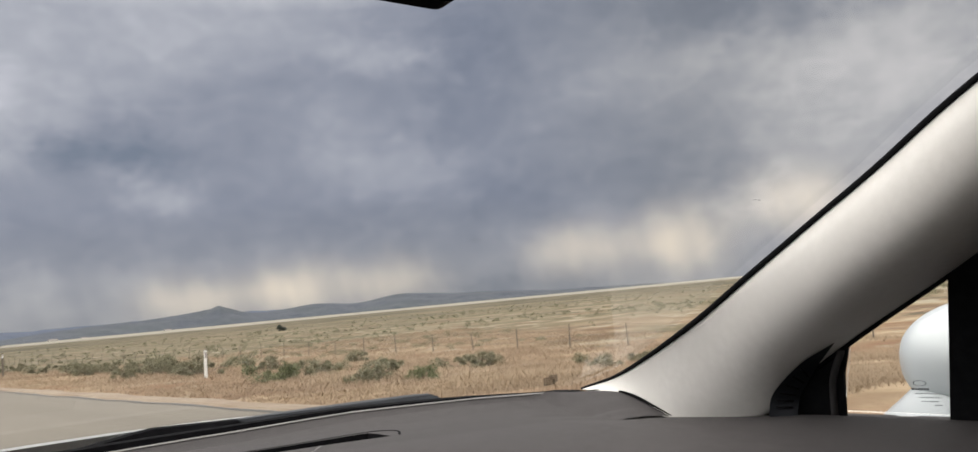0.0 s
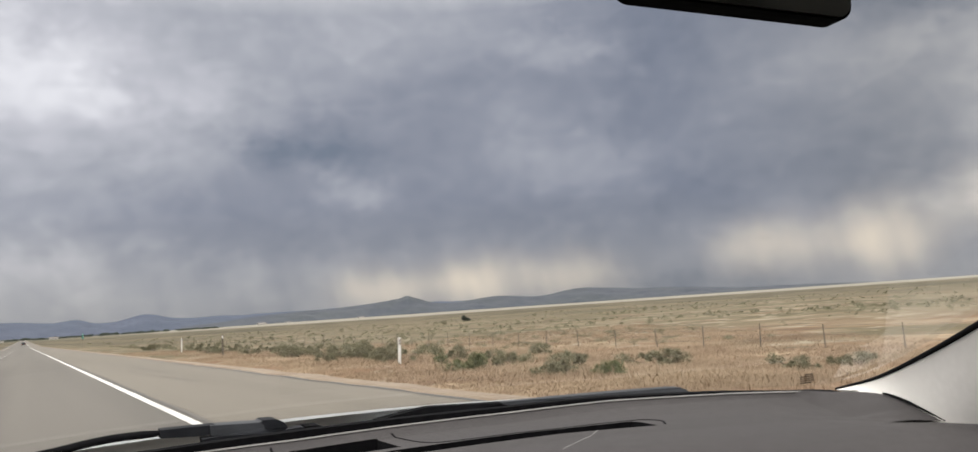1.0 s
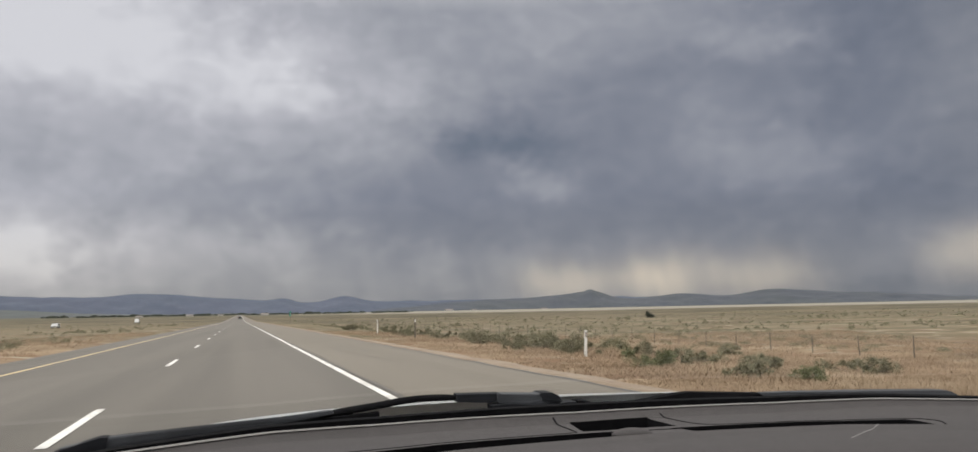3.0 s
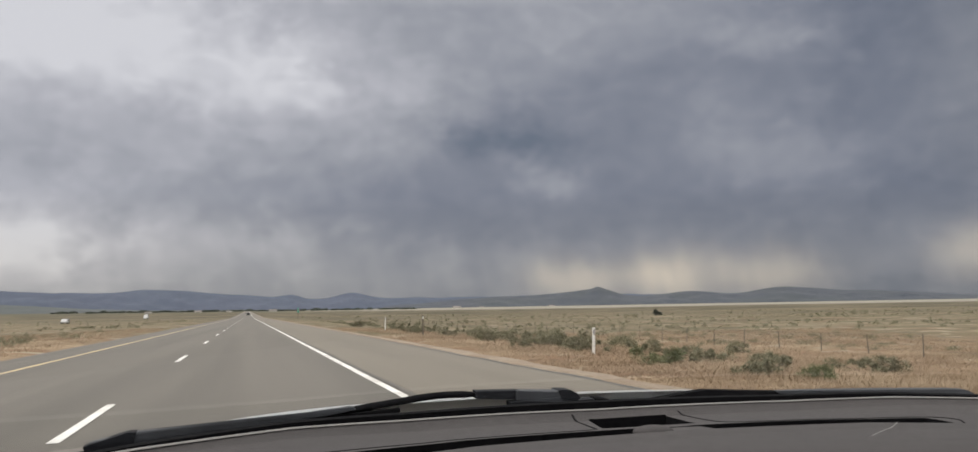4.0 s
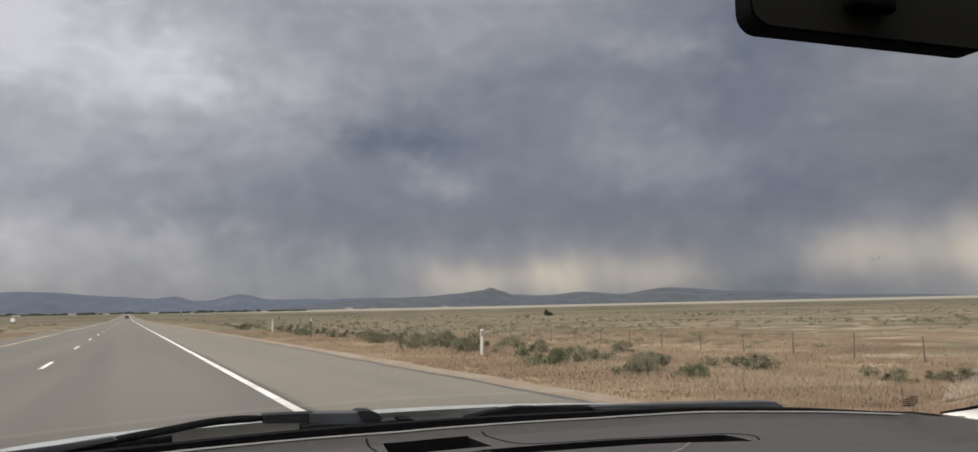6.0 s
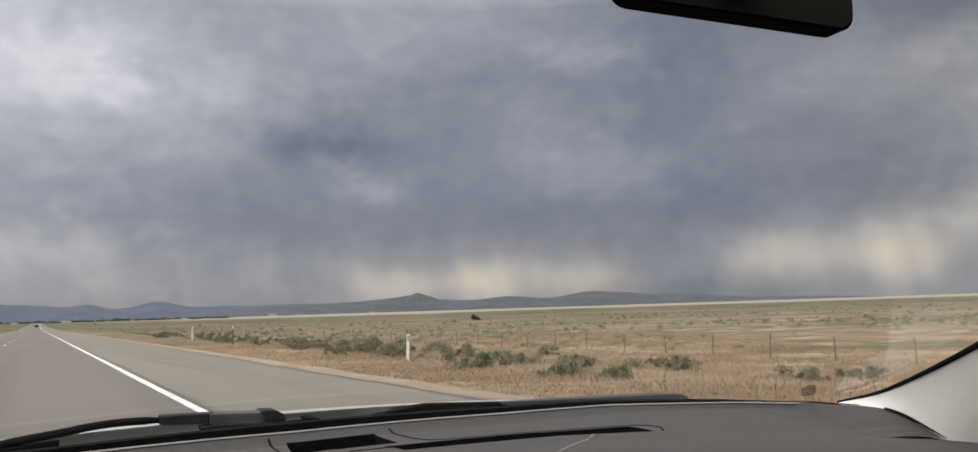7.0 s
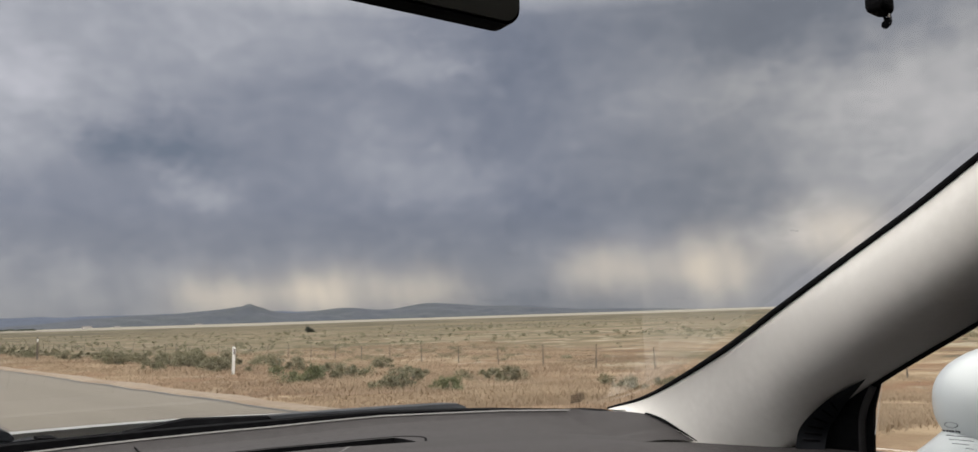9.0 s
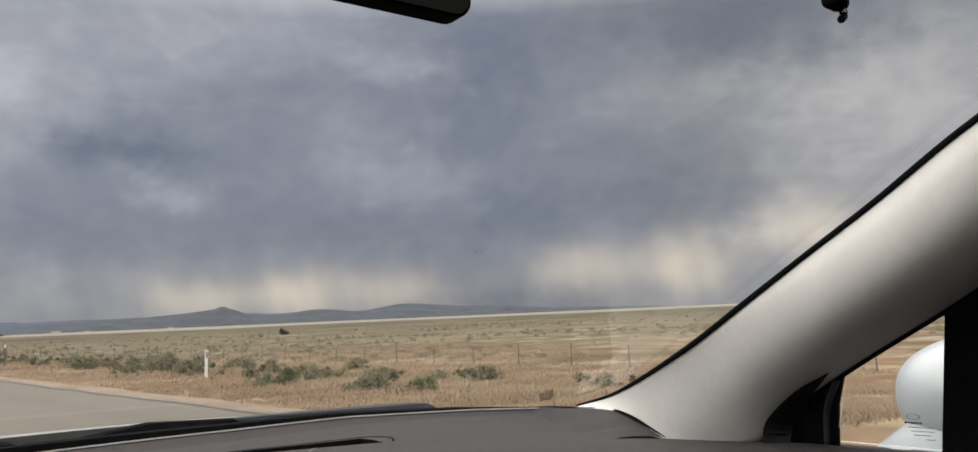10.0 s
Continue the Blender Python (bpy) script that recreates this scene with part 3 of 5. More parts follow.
def dashboard():
    xe = [-0.45, 1.168]
    marks = [-0.40, 0.355, 0.42, 0.762, 0.331, 0.462]
    xs = sorted([*marks, *[x for x in np.linspace(xe[0], xe[1], 120).round(4) if min(abs(x - q) for q in marks) > 0.004]])
    ss = sorted({*np.linspace(-2.2, 0, 24).round(4), *np.linspace(0, 1, 22).round(4), 0.02, 0.17, 0.60, 0.62, 0.90, 0.92, 0.07, 0.12, 0.24, 0.21, 0.28, 0.32, 0.54})

    def depth(x, s):
        if 0.0 <= s <= 0.3201 and 0.42 <= x <= 0.7621:
            return 0.022
        if 0.0 <= s <= 0.3201 and -0.40 <= x <= 0.3551:
            return 0.022
        if 0.169 <= s <= 0.2401 and 0.355 <= x <= 0.42:
            return 0.022
        if 0.5399 <= s <= 0.9201 and 0.3309 <= x <= 0.4621:
            return 0.03
        return 0.0

    nu, nv = len(xs), len(ss)
    vs = [dash_point(x, s) for x in xs for s in ss]
    fs, pits = [], []
    for i in range(nu - 1):
        for j in range(nv - 1):
            cx, cs = (xs[i] + xs[i + 1]) / 2, (ss[j] + ss[j + 1]) / 2
            f = (i * nv + j, i * nv + j + 1, (i + 1) * nv + j + 1, (i + 1) * nv + j)
            d = depth(cx, cs)
            if d == 0:
                fs.append(f[::-1])
            else:
                pits.append((i, j, d))
    body = mesh_ob("dashboard", vs, fs, M_DASH, car, "dark grey grained plastic dashboard top", smooth=True)
    groups = {}
    where = {(i, j): d for i, j, d in pits}
    for i, j, d in pits:
        key = "demister_slot" if d == 0.022 else "centre_vent"
        lab = {"demister_slot": "long black defroster slot", "centre_vent": "black centre vent opening"}[key]
        V, F, _ = groups.setdefault((key, xs[i] < 0.35 and key != "centre_vent"), ([], [], lab))
        cs = [(xs[i], ss[j]), (xs[i], ss[j + 1]), (xs[i + 1], ss[j + 1]), (xs[i + 1], ss[j])]
        k = len(V)
        V += [dash_point(a, b, d) for a, b in cs]
        F.append((k + 3, k + 2, k + 1, k))
        for e, (di, dj) in enumerate(((-1, 0), (0, 1), (1, 0), (0, -1))):
            if where.get((i + di, j + dj)) != d:
                k = len(V)
                a, b = cs[e], cs[(e + 1) % 4]
                V += [dash_point(*a), dash_point(*b), dash_point(*b, d), dash_point(*a, d)]
                F.append((k, k + 1, k + 2, k + 3))
    for (key, _), (V, F, lab) in groups.items():
        mesh_ob(key, V, F, M_BLACK, body, lab)
    # crest lip rolls over towards the glass
    lip = [p for x in xs for p in (dash_point(x, 1), (x, crest_y(x) + 0.012, crest_z(x) - 0.004), (x, crest_y(x) + 0.022, crest_z(x) - 0.02), (x, crest_y(x) + 0.025, crest_z(x) - 0.07))]
    mesh_ob("dash_lip", lip, [f[::-1] for f in grid_faces(nu, 4)], M_DASH, body, smooth=True)
    # highlight of the crest edge, laid on as a paler tube
    V, F = sweep([(x, crest_y(x) + 0.002, crest_z(x) + 0.0004) for x in xs if x < 1.085], 0.004, 0.0016, 6)
    mesh_ob("crest_highlight", V, F, M_HIGHLIGHT, body, "painted highlight along the dashboard crest")
    # slim vanes in the slots
    for a, b, s in ((0.43, 0.752, 0.11), (-0.38, 0.345, 0.12)):
        V, F = sweep([dash_point(a + (b - a) * k / 30, s, 0.008) for k in range(31)], 0.002, 0.004, 6)
        mesh_ob("vane", V, F, M_BLACK, body)
    for k in range(6):
        x = 0.346 + k * 0.02
        V, F = sweep([dash_point(x, 0.56 + 0.35 * q / 4, 0.024) for q in range(5)], 0.0015, 0.006, 6)
        mesh_ob("vane", V, F, M_BLACK, body)
    # light sensor dome in front of the centre vent
    bm = bmesh.new()
    bmesh.ops.create_uvsphere(bm, u_segments=20, v_segments=10, radius=1)
    c = Vector(dash_point(0.335, -0.02))
    for v in bm.verts:
        v.co = c + Vector((v.co.x * 0.026, v.co.y * 0.02, v.co.z * 0.008))
    part("sensor_dome", bm, M_DASH, body, "small raised sensor dome", smooth=True)
    for pts in ([(0.486, 0.95), (0.494, 0.62), (0.51, 0.44), (0.545, 0.38), (0.65, 0.37), (0.755, 0.37), (0.784, 0.31), (0.789, 0.18), (0.776, 0.05)],
                [(0.318, 0.97), (0.312, 0.55), (0.300, 0.48), (0.27, 0.42), (0.1, 0.41), (-0.1, 0.41), (-0.3, 0.42)]):
        line = [(p.x, p.y) for p in spline([(a, b, 0) for a, b in pts], 60)]
        V, F = sweep([dash_point(a, b, -0.0002) for a, b in line], 0.0016, 0.0008, 6)
        mesh_ob("panel_seam", V, F, M_BLACK, body, "thin dark panel seam")
    # moulded end of the dashboard beside the pillar foot, with a dark gap along it
    rim = spline([(1.085, 0.704, 1.0755), (1.117, 0.668, 1.0745), (1.134, 0.642, 1.0710), (1.137, 0.628, 1.0675), (1.135, 0.607, 1.0620), (1.133, 0.578, 1.0510), (1.133, 0.549, 1.0385)], 24)
    inner = [Vector(dash_point(1.05, 1 - 1.25 * k / 24)) for k in range(25)]
    mesh_ob("dash_end", [p.lerp(q, k / 5) + Vector((0, 0, 0.0025 * math.sin(math.pi * k / 5))) for p, q in zip(rim, inner) for k in range(6)], grid_faces(25, 6), M_DASH, body, smooth=True)
    V, F = sweep([p + Vector((-0.002, -0.005, 0.0012)) for p in rim[8:]], 0.0026, 0.0022, 8, taper=[0.3 + 0.7 * math.sin(math.pi * min(1, (k + 2) / 18)) for k in range(17)])
    mesh_ob("end_gap", V, F, M_BLACK, body, "dark gap at the end of the dashboard")
    # glint on a panel seam, painted as a thin pale line
    V, F = sweep([dash_point(0.655 - 0.10 * k / 12, -0.10 - 0.34 * k / 12, -0.0002) for k in range(13)], 0.0010, 0.0005, 6)
    mesh_ob("seam_highlight", V, F, M_HIGHLIGHT, body, "fine painted highlight of a panel seam")
    # front face down to the floor
    one_box("dash_front", (-0.47, 0.10, 0.45), (1.2, 0.26, 0.985), M_DASH, body, 0.02)
    return body


dashboard()

# A-pillars: sections from the glass edge to the door opening
A_CTRL = [(1.172, 0.750, 1.068), (1.160, 0.650, 1.095), (1.107, 0.484, 1.161), (1.074, 0.360, 1.2235), (1.051, 0.259, 1.276), (1.032, 0.173, 1.3205), (1.01, 0.06, 1.384), (0.98, -0.10, 1.455), (0.95, -0.25, 1.51)]
B_CTRL = [(1.128, 0.690, 1.074), (1.137, 0.560, 1.034), (1.158, 0.430, 1.034), (1.176, 0.345, 1.099), (1.164, 0.262, 1.149), (1.144, 0.157, 1.206), (1.130, 0.050, 1.268), (1.10, -0.12, 1.355), (1.06, -0.30, 1.44)]


def mirror_x(p):
    return (2 * XC - p[0], p[1], p[2])


def roll(u, lean):
    """Section of the trim: full towards the glass, then turning slowly away towards the door."""
    return math.sin(math.pi * u ** lean) if 0 < u < 1 else 0.0


def pillar(flip):
    N, W = 48, 16
    A, B = spline(A_CTRL, N), spline(B_CTRL, N)
    vs = []
    for i in range(N + 1):
        d = (A[min(i + 1, N)] - A[max(i - 1, 0)]).normalized()
        n = (B[i] - A[i]).cross(d).normalized()
        if n.x > 0:
            n = -n
        amp = interp([(0, 0.0), (6, 0.004), (12, 0.014), (18, 0.042), (24, 0.060), (30, 0.066)], i)
        for j in range(W + 1):
            u = j / W
            p = A[i].lerp(B[i], u) + n * amp * roll(u, interp([(0, 1.5), (10, 1.3), (18, 0.90), (24, 0.69), (30, 0.63)], i))
            vs.append(mirror_x(p) if flip else tuple(p))
        # outer wall back to the sheet metal
        for q in (B[i] + Vector((0.06, 0.02, -0.005)), A[i] + Vector((0.05, 0.012, -0.014))):
            vs.append(mirror_x(q) if flip else tuple(q))
    M = W + 3
    fs = []
    for i in range(N):
        for j in range(M):
            a, b = i * M + j, i * M + (j + 1) % M
            f = (a, b, b + M, a + M)
            fs.append(f if flip else f[::-1])
    ob = mesh_ob("pillar_trim", vs, fs, M_PILLAR, car, "pale grey moulded windshield pillar trim", smooth=True)
    tube = [p + Vector((0.001, 0.001, 0.001)) for p in A]
    if flip:
        tube = [Vector(mirror_x(p)) for p in tube]
    V, F = sweep(tube, 0.0048, 0.0042, 8, taper=[0.45 + 0.55 * min(1.0, k / 12) for k in range(len(tube))])
    rim = [Vector(mirror_x(p)) if flip else p for p in B[17:]]
    V2, F2 = sweep(rim, 0.0035, 0.0045, 8)
    mesh_ob("door_seal", V2, F2, M_BLACK, ob, "black rubber seal along the door opening", smooth=True)
    mesh_ob("glass_seal", V, F, M_BLACK, ob, "black rubber seal along the glass edge", smooth=True)


pillar(False)
pillar(True)

# windshield pane between the seals
def windshield():
    N = 40
    A = [p + Vector((-0.004, 0.014, 0.008)) for p in spline(A_CTRL, 24)]
    vs = []
    for p in A:
        half = p.x - XC
        for k in range(N + 1):
            u = -1 + 2 * k / N
            x = XC + half * u
            bow = (1 - u * u)
            low = max(0.0, 1 - (p.z - 1.06) / 0.4)
            vs.append((x, p.y + bow * (0.06 + 0.25 * low), p.z + bow * 0.045 * (1 - low)))
    ob = mesh_ob("windshield", vs, grid_faces(len(A), N + 1), M_GLASS, car, "clear curved windshield glass", smooth=True)
    ob.visible_shadow = False
    # dried specks of dirt on the glass
    r = random.Random(9)
    for row, col in ((9, 37), (8, 38), (13, 38), (16, 38), (17, 39), (11, 30), (6, 26)):
        c = Vector(vs[row * (N + 1) + col])
        bm = bmesh.new()
        for _ in range(4):
            o = Vector((r.gauss(0, 0.003), r.gauss(0, 0.003), r.gauss(0, 0.0012)))
            w = r.uniform(0.0006, 0.0014)
            bm.faces.new([bm.verts.new(c + o + Vector(q)) for q in ((-w * 2, -w, 0), (w * 2, 0, w * 0.6), (w, w * 2, w))])
        part("dirt_speck", bm, M_RUBBER, ob)
    return ob


glass_ob = windshield()


def dust_film():
    """Grey road dust on the corner of the glass that the blades do not reach."""
    mat = bpy.data.materials.new("road_dust_film")
    mat.use_nodes = True
    nt = mat.node_tree
    nt.nodes.clear()
    tr, sc = nt.nodes.new("ShaderNodeBsdfTransparent"), nt.nodes.new("ShaderNodeBsdfTranslucent")
    sc.inputs[0].default_value = (0.80, 0.76, 0.68, 1)
    tc, nz, mr = nt.nodes.new("ShaderNodeTexCoord"), nt.nodes.new("ShaderNodeTexNoise"), nt.nodes.new("ShaderNodeMapRange")
    nz.inputs["Scale"].default_value, nz.inputs["Detail"].default_value = 9.0, 5
    mr.inputs[1].default_value, mr.inputs[2].default_value, mr.inputs[3].default_value, mr.inputs[4].default_value = 0.3, 0.7, 0.035, 0.075
    sep, up, mul = nt.nodes.new("ShaderNodeSeparateXYZ"), nt.nodes.new("ShaderNodeMapRange"), nt.nodes.new("ShaderNodeMath")
    up.interpolation_type = "SMOOTHSTEP"
    up.inputs[1].default_value, up.inputs[2].default_value, up.inputs[3].default_value, up.inputs[4].default_value = 1.17, 1.27, 1.0, 0.0
    mul.operation = "MULTIPLY"
    nt.links.new(tc.outputs["Object"], sep.inputs[0])
    nt.links.new(sep.outputs[2], up.inputs[0])
    nt.links.new(up.outputs[0], mul.inputs[1])
    mx, out = nt.nodes.new("ShaderNodeMixShader"), nt.nodes.new("ShaderNodeOutputMaterial")
    nt.links.new(tc.outputs["Object"], nz.inputs["Vector"])
    nt.links.new(nz.outputs[0], mr.inputs[0])
    nt.links.new(mr.outputs[0], mul.inputs[0])
    nt.links.new(mul.outputs[0], mx.inputs[0])
    nt.links.new(tr.outputs[0], mx.inputs[1])
    nt.links.new(sc.outputs[0], mx.inputs[2])
    nt.links.new(mx.outputs[0], out.inputs[0])
    vs, n = [], 8
    A = [p + Vector((-0.004, 0.014, 0.008)) for p in spline(A_CTRL, 24) if p.y > -0.04]
    for p in A:
        half = p.x - XC
        low = max(0.0, 1 - (p.z - 1.06) / 0.4)

        def deep(x):
            return p.y + (1 - ((x - XC) / half) ** 2) * (0.06 + 0.25 * low) - 0.002
        edge = p.x
        for _ in range(30):
            edge = 0.5 * (edge + min(p.x - 0.002, 0.402 + 1.15 * deep(edge)))
        edge += 0.006 * noise.noise((p.z * 14, 3.1, 0))
        for k in range(n + 1):
            x = edge + (p.x - edge) * k / n
            bow = 1 - ((x - XC) / half) ** 2
            vs.append((x, deep(x), p.z + bow * 0.045 * (1 - low)))
    film = mesh_ob("dust_film", vs, grid_faces(len(A), n + 1), mat, glass_ob, "thin grey dust film beyond the wiped area", smooth=True)
    film.visible_shadow = False


dust_film()
# printed marks low in the corner of the glass: rows of small bars
bm = bmesh.new()
for r in range(5):
    for k in range(5):
        if (r, k) in ((0, 0), (0, 1), (4, 4)):
            continue
        x0 = 1.058 + k * 0.0062
        box(bm, (x0, 0.7195 - r * 0.0002, 1.1015 - r * 0.0030), (x0 + 0.0046, 0.7200, 1.1030 - r * 0.0030))
part("glass_marking", bm, M_BLACK, glass_ob, "small dark printed maker's marking")


# black printed band at the foot of the glass
vs = []
fx = np.linspace(XC - 0.72, XC + 0.72, 60)
for x in fx:
    h = interp([(0, 0.011), (0.4, 0.007), (0.6, 0.004), (0.72, 0.001)], abs(x - XC))
    vs += [(x, crest_y(x) + 0.026, crest_z(x) - 0.05), (x, crest_y(x) + 0.026, crest_z(x) + h - 0.002), (x, crest_y(x) + 0.034, crest_z(x) + h)]
mesh_ob("glass_band", vs, [f[::-1] for f in grid_faces(60, 3)], M_BLACK, glass_ob, "black printed band along the glass foot")


# wipers
def wiper_y(x):
    return 1.05 - 0.41 * (x - XC) ** 2


def wiper(label, sections, tubes):
    """A parked wiper: flat sections cut to an outline (x, z) and given depth, and round arms; all follow the foot of the glass."""
    w = new("wiper")
    w.parent = car
    w["label"] = label
    for name, outline, near, far, mat in sections:
        ring = []
        for (xa, za), (xb, zb) in zip(outline, outline[1:] + outline[:1]):
            n = max(1, int(abs(xb - xa) / 0.03))
            ring += [(xa + (xb - xa) * k / n, za + (zb - za) * k / n) for k in range(n)]
        bm = bmesh.new()
        front = [bm.verts.new((x, wiper_y(x) + near, z)) for x, z in ring]
        back = [bm.verts.new((x, wiper_y(x) + far, z + 0.001)) for x, z in ring]
        m = len(ring)
        rim = [bm.faces.new((front[k], front[(k + 1) % m], back[(k + 1) % m], back[k])) for k in range(m)]
        caps = [bm.faces.new(front[::-1]), bm.faces.new(back)]
        bmesh.ops.triangulate(bm, faces=caps)
        part(name, bm, mat, w)
    for name, pts, rx, rz, mat in tubes:
        n = 24
        V, F = sweep(spline([(x, wiper_y(x) + o, z) for x, o, z in pts], n), rx, rz, 10, taper=[min(1.0, 0.4 + k / 3, 0.5 + (n - k) / 3) for k in range(n + 1)])
        mesh_ob(name, V, F, mat, w, smooth=True)
    return w


wiper("black wiper parked along the windshield base",
      [("blade", [(-0.320, 1.079), (-0.290, 1.084), (-0.281, 1.086), (-0.215, 1.086), (-0.068, 1.088), (-0.002, 1.092), (0.003, 1.088), (-0.044, 1.081), (-0.108, 1.074), (-0.174, 1.069), (-0.30, 1.062)], -0.004, 0.006, M_BLADE),
       ("rubber_strip", [(-0.31, 1.060), (-0.174, 1.067), (-0.108, 1.0735), (-0.044, 1.0805), (0.07, 1.084), (0.07, 1.068), (-0.123, 1.064)], 0.000, 0.010, M_BLACK),
       ("end_cap", [(-0.325, 1.076), (-0.292, 1.0845), (-0.281, 1.087), (-0.272, 1.0865), (-0.276, 1.062), (-0.32, 1.060)], -0.008, 0.009, M_RUBBER),
       ("arm_sleeve", [(0.190, 1.1022), (0.262, 1.100), (0.262, 1.088), (0.245, 1.0870), (0.190, 1.0910)], -0.006, 0.016, M_RUBBER),
       ("arm_head", [(0.255, 1.1000), (0.322, 1.0962), (0.327, 1.0980), (0.346, 1.0972), (0.354, 1.0935), (0.358, 1.0880), (0.360, 1.0790), (0.306, 1.0800), (0.285, 1.0830), (0.255, 1.0865)], -0.012, 0.018, M_BLADE),
       ("head_cap", [(0.324, 1.0965), (0.328, 1.0988), (0.346, 1.0980), (0.356, 1.0930), (0.361, 1.0870), (0.361, 1.0830), (0.330, 1.0850), (0.328, 1.0915)], -0.014, 0.020, M_RUBBER),
       ("pivot_cover", [(0.242, 1.0840), (0.265, 1.0850), (0.358, 1.0790), (0.375, 1.0830), (0.383, 1.0828), (0.385, 1.0720), (0.368, 1.0660), (0.244, 1.0680)], -0.020, 0.004, M_RUBBER),
       ("pivot_nut", [(0.389, 1.0830), (0.408, 1.0815), (0.415, 1.0790), (0.415, 1.0700), (0.391, 1.0700)], -0.012, 0.016, M_BLACK)],
      [("arm", [(-0.075, 0.014, 1.074), (-0.036, 0.014, 1.0805), (0.016, 0.014, 1.0875), (0.070, 0.012, 1.0925), (0.107, 0.010, 1.0968), (0.146, 0.008, 1.0985), (0.198, 0.006, 1.0968)], 0.008, 0.0052, M_BLACK)])
wiper("black wiper with slim blade parked at the glass base",
      [("blade", [(0.695, 1.0852), (0.769, 1.0862), (0.863, 1.0868), (0.955, 1.0868), (0.973, 1.0855), (0.983, 1.0800), (0.991, 1.0700), (0.907, 1.0690), (0.816, 1.0690), (0.763, 1.0740), (0.70, 1.081)], -0.004, 0.008, M_BLADE),
       ("rubber_strip", [(0.758, 1.0735), (0.800, 1.0790), (0.830, 1.0705), (0.830, 1.0650), (0.74, 1.066)], -0.006, 0.004, M_BLACK),
       ("arm", [(0.500, 1.0770), (0.557, 1.0855), (0.584, 1.0885), (0.640, 1.0860), (0.710, 1.0835), (0.759, 1.0802), (0.757, 1.0730), (0.700, 1.0690), (0.500, 1.0680)], 0.002, 0.020, M_BLACK)], [])

# cowl trough and hood
vs = []
xs = np.linspace(XC - 0.80, XC + 0.80, 60)
for x in xs:
    yc = crest_y(x)
    vs += [(x, yc + 0.028, 1.035), (x, yc + 0.04, 1.063), (x, yc + 0.10, 1.069), (x, yc + 0.145, 1.068), (x, yc + 0.15, 1.03)]
mesh_ob("cowl", vs, [f[::-1] for f in grid_faces(60, 5)], M_BLACK, car, "black plastic cowl below the windshield", smooth=True)
vs = []
hx = np.linspace(XC - 0.86, XC + 0.86, 50)
for x in hx:
    u = (x - XC) / 0.86
    for k in range(26):
        f = k / 25
        y0 = 1.17 - 0.34 * (x - XC) ** 2
        y = y0 + f * (2.05 - y0 - 0.35 * u * u)
        z = 1.0775 - 0.012 * u * u - 0.05 * f - 0.20 * f ** 2.4 - 0.10 * abs(u) ** 6
        vs.append((x, y, z))
hood = mesh_ob("hood", vs, [f[::-1] for f in grid_faces(50, 26)], M_WHITE, car, "white painted hood", smooth=True)

# side: door corner, quarter window and mirror, both sides
def pane(name, corners, mat, parent, thick=0.004, label=""):
    c = [Vector(p) for p in corners]
    n = (c[1] - c[0]).cross(c[2] - c[0]).normalized() * thick
    vs = c + [p + n for p in c]
    k = len(c)
    fs = [tuple(range(k)), tuple(range(2 * k - 1, k - 1, -1))] + [(i, (i + 1) % k, (i + 1) % k + k, i + k) for i in range(k)]
    bm = bmesh.new()
    bv = [bm.verts.new(v) for v in vs]
    for f in fs:
        bm.faces.new([bv[i] for i in f])
    return part(name, bm, mat, parent, label)


Q_BL, Q_TL, Q_TR, Q_BR = (1.196, 0.323, 1.043), (1.172, 0.292, 1.131), (1.146, 0.157, 1.206), (1.192, 0.195, 1.043)


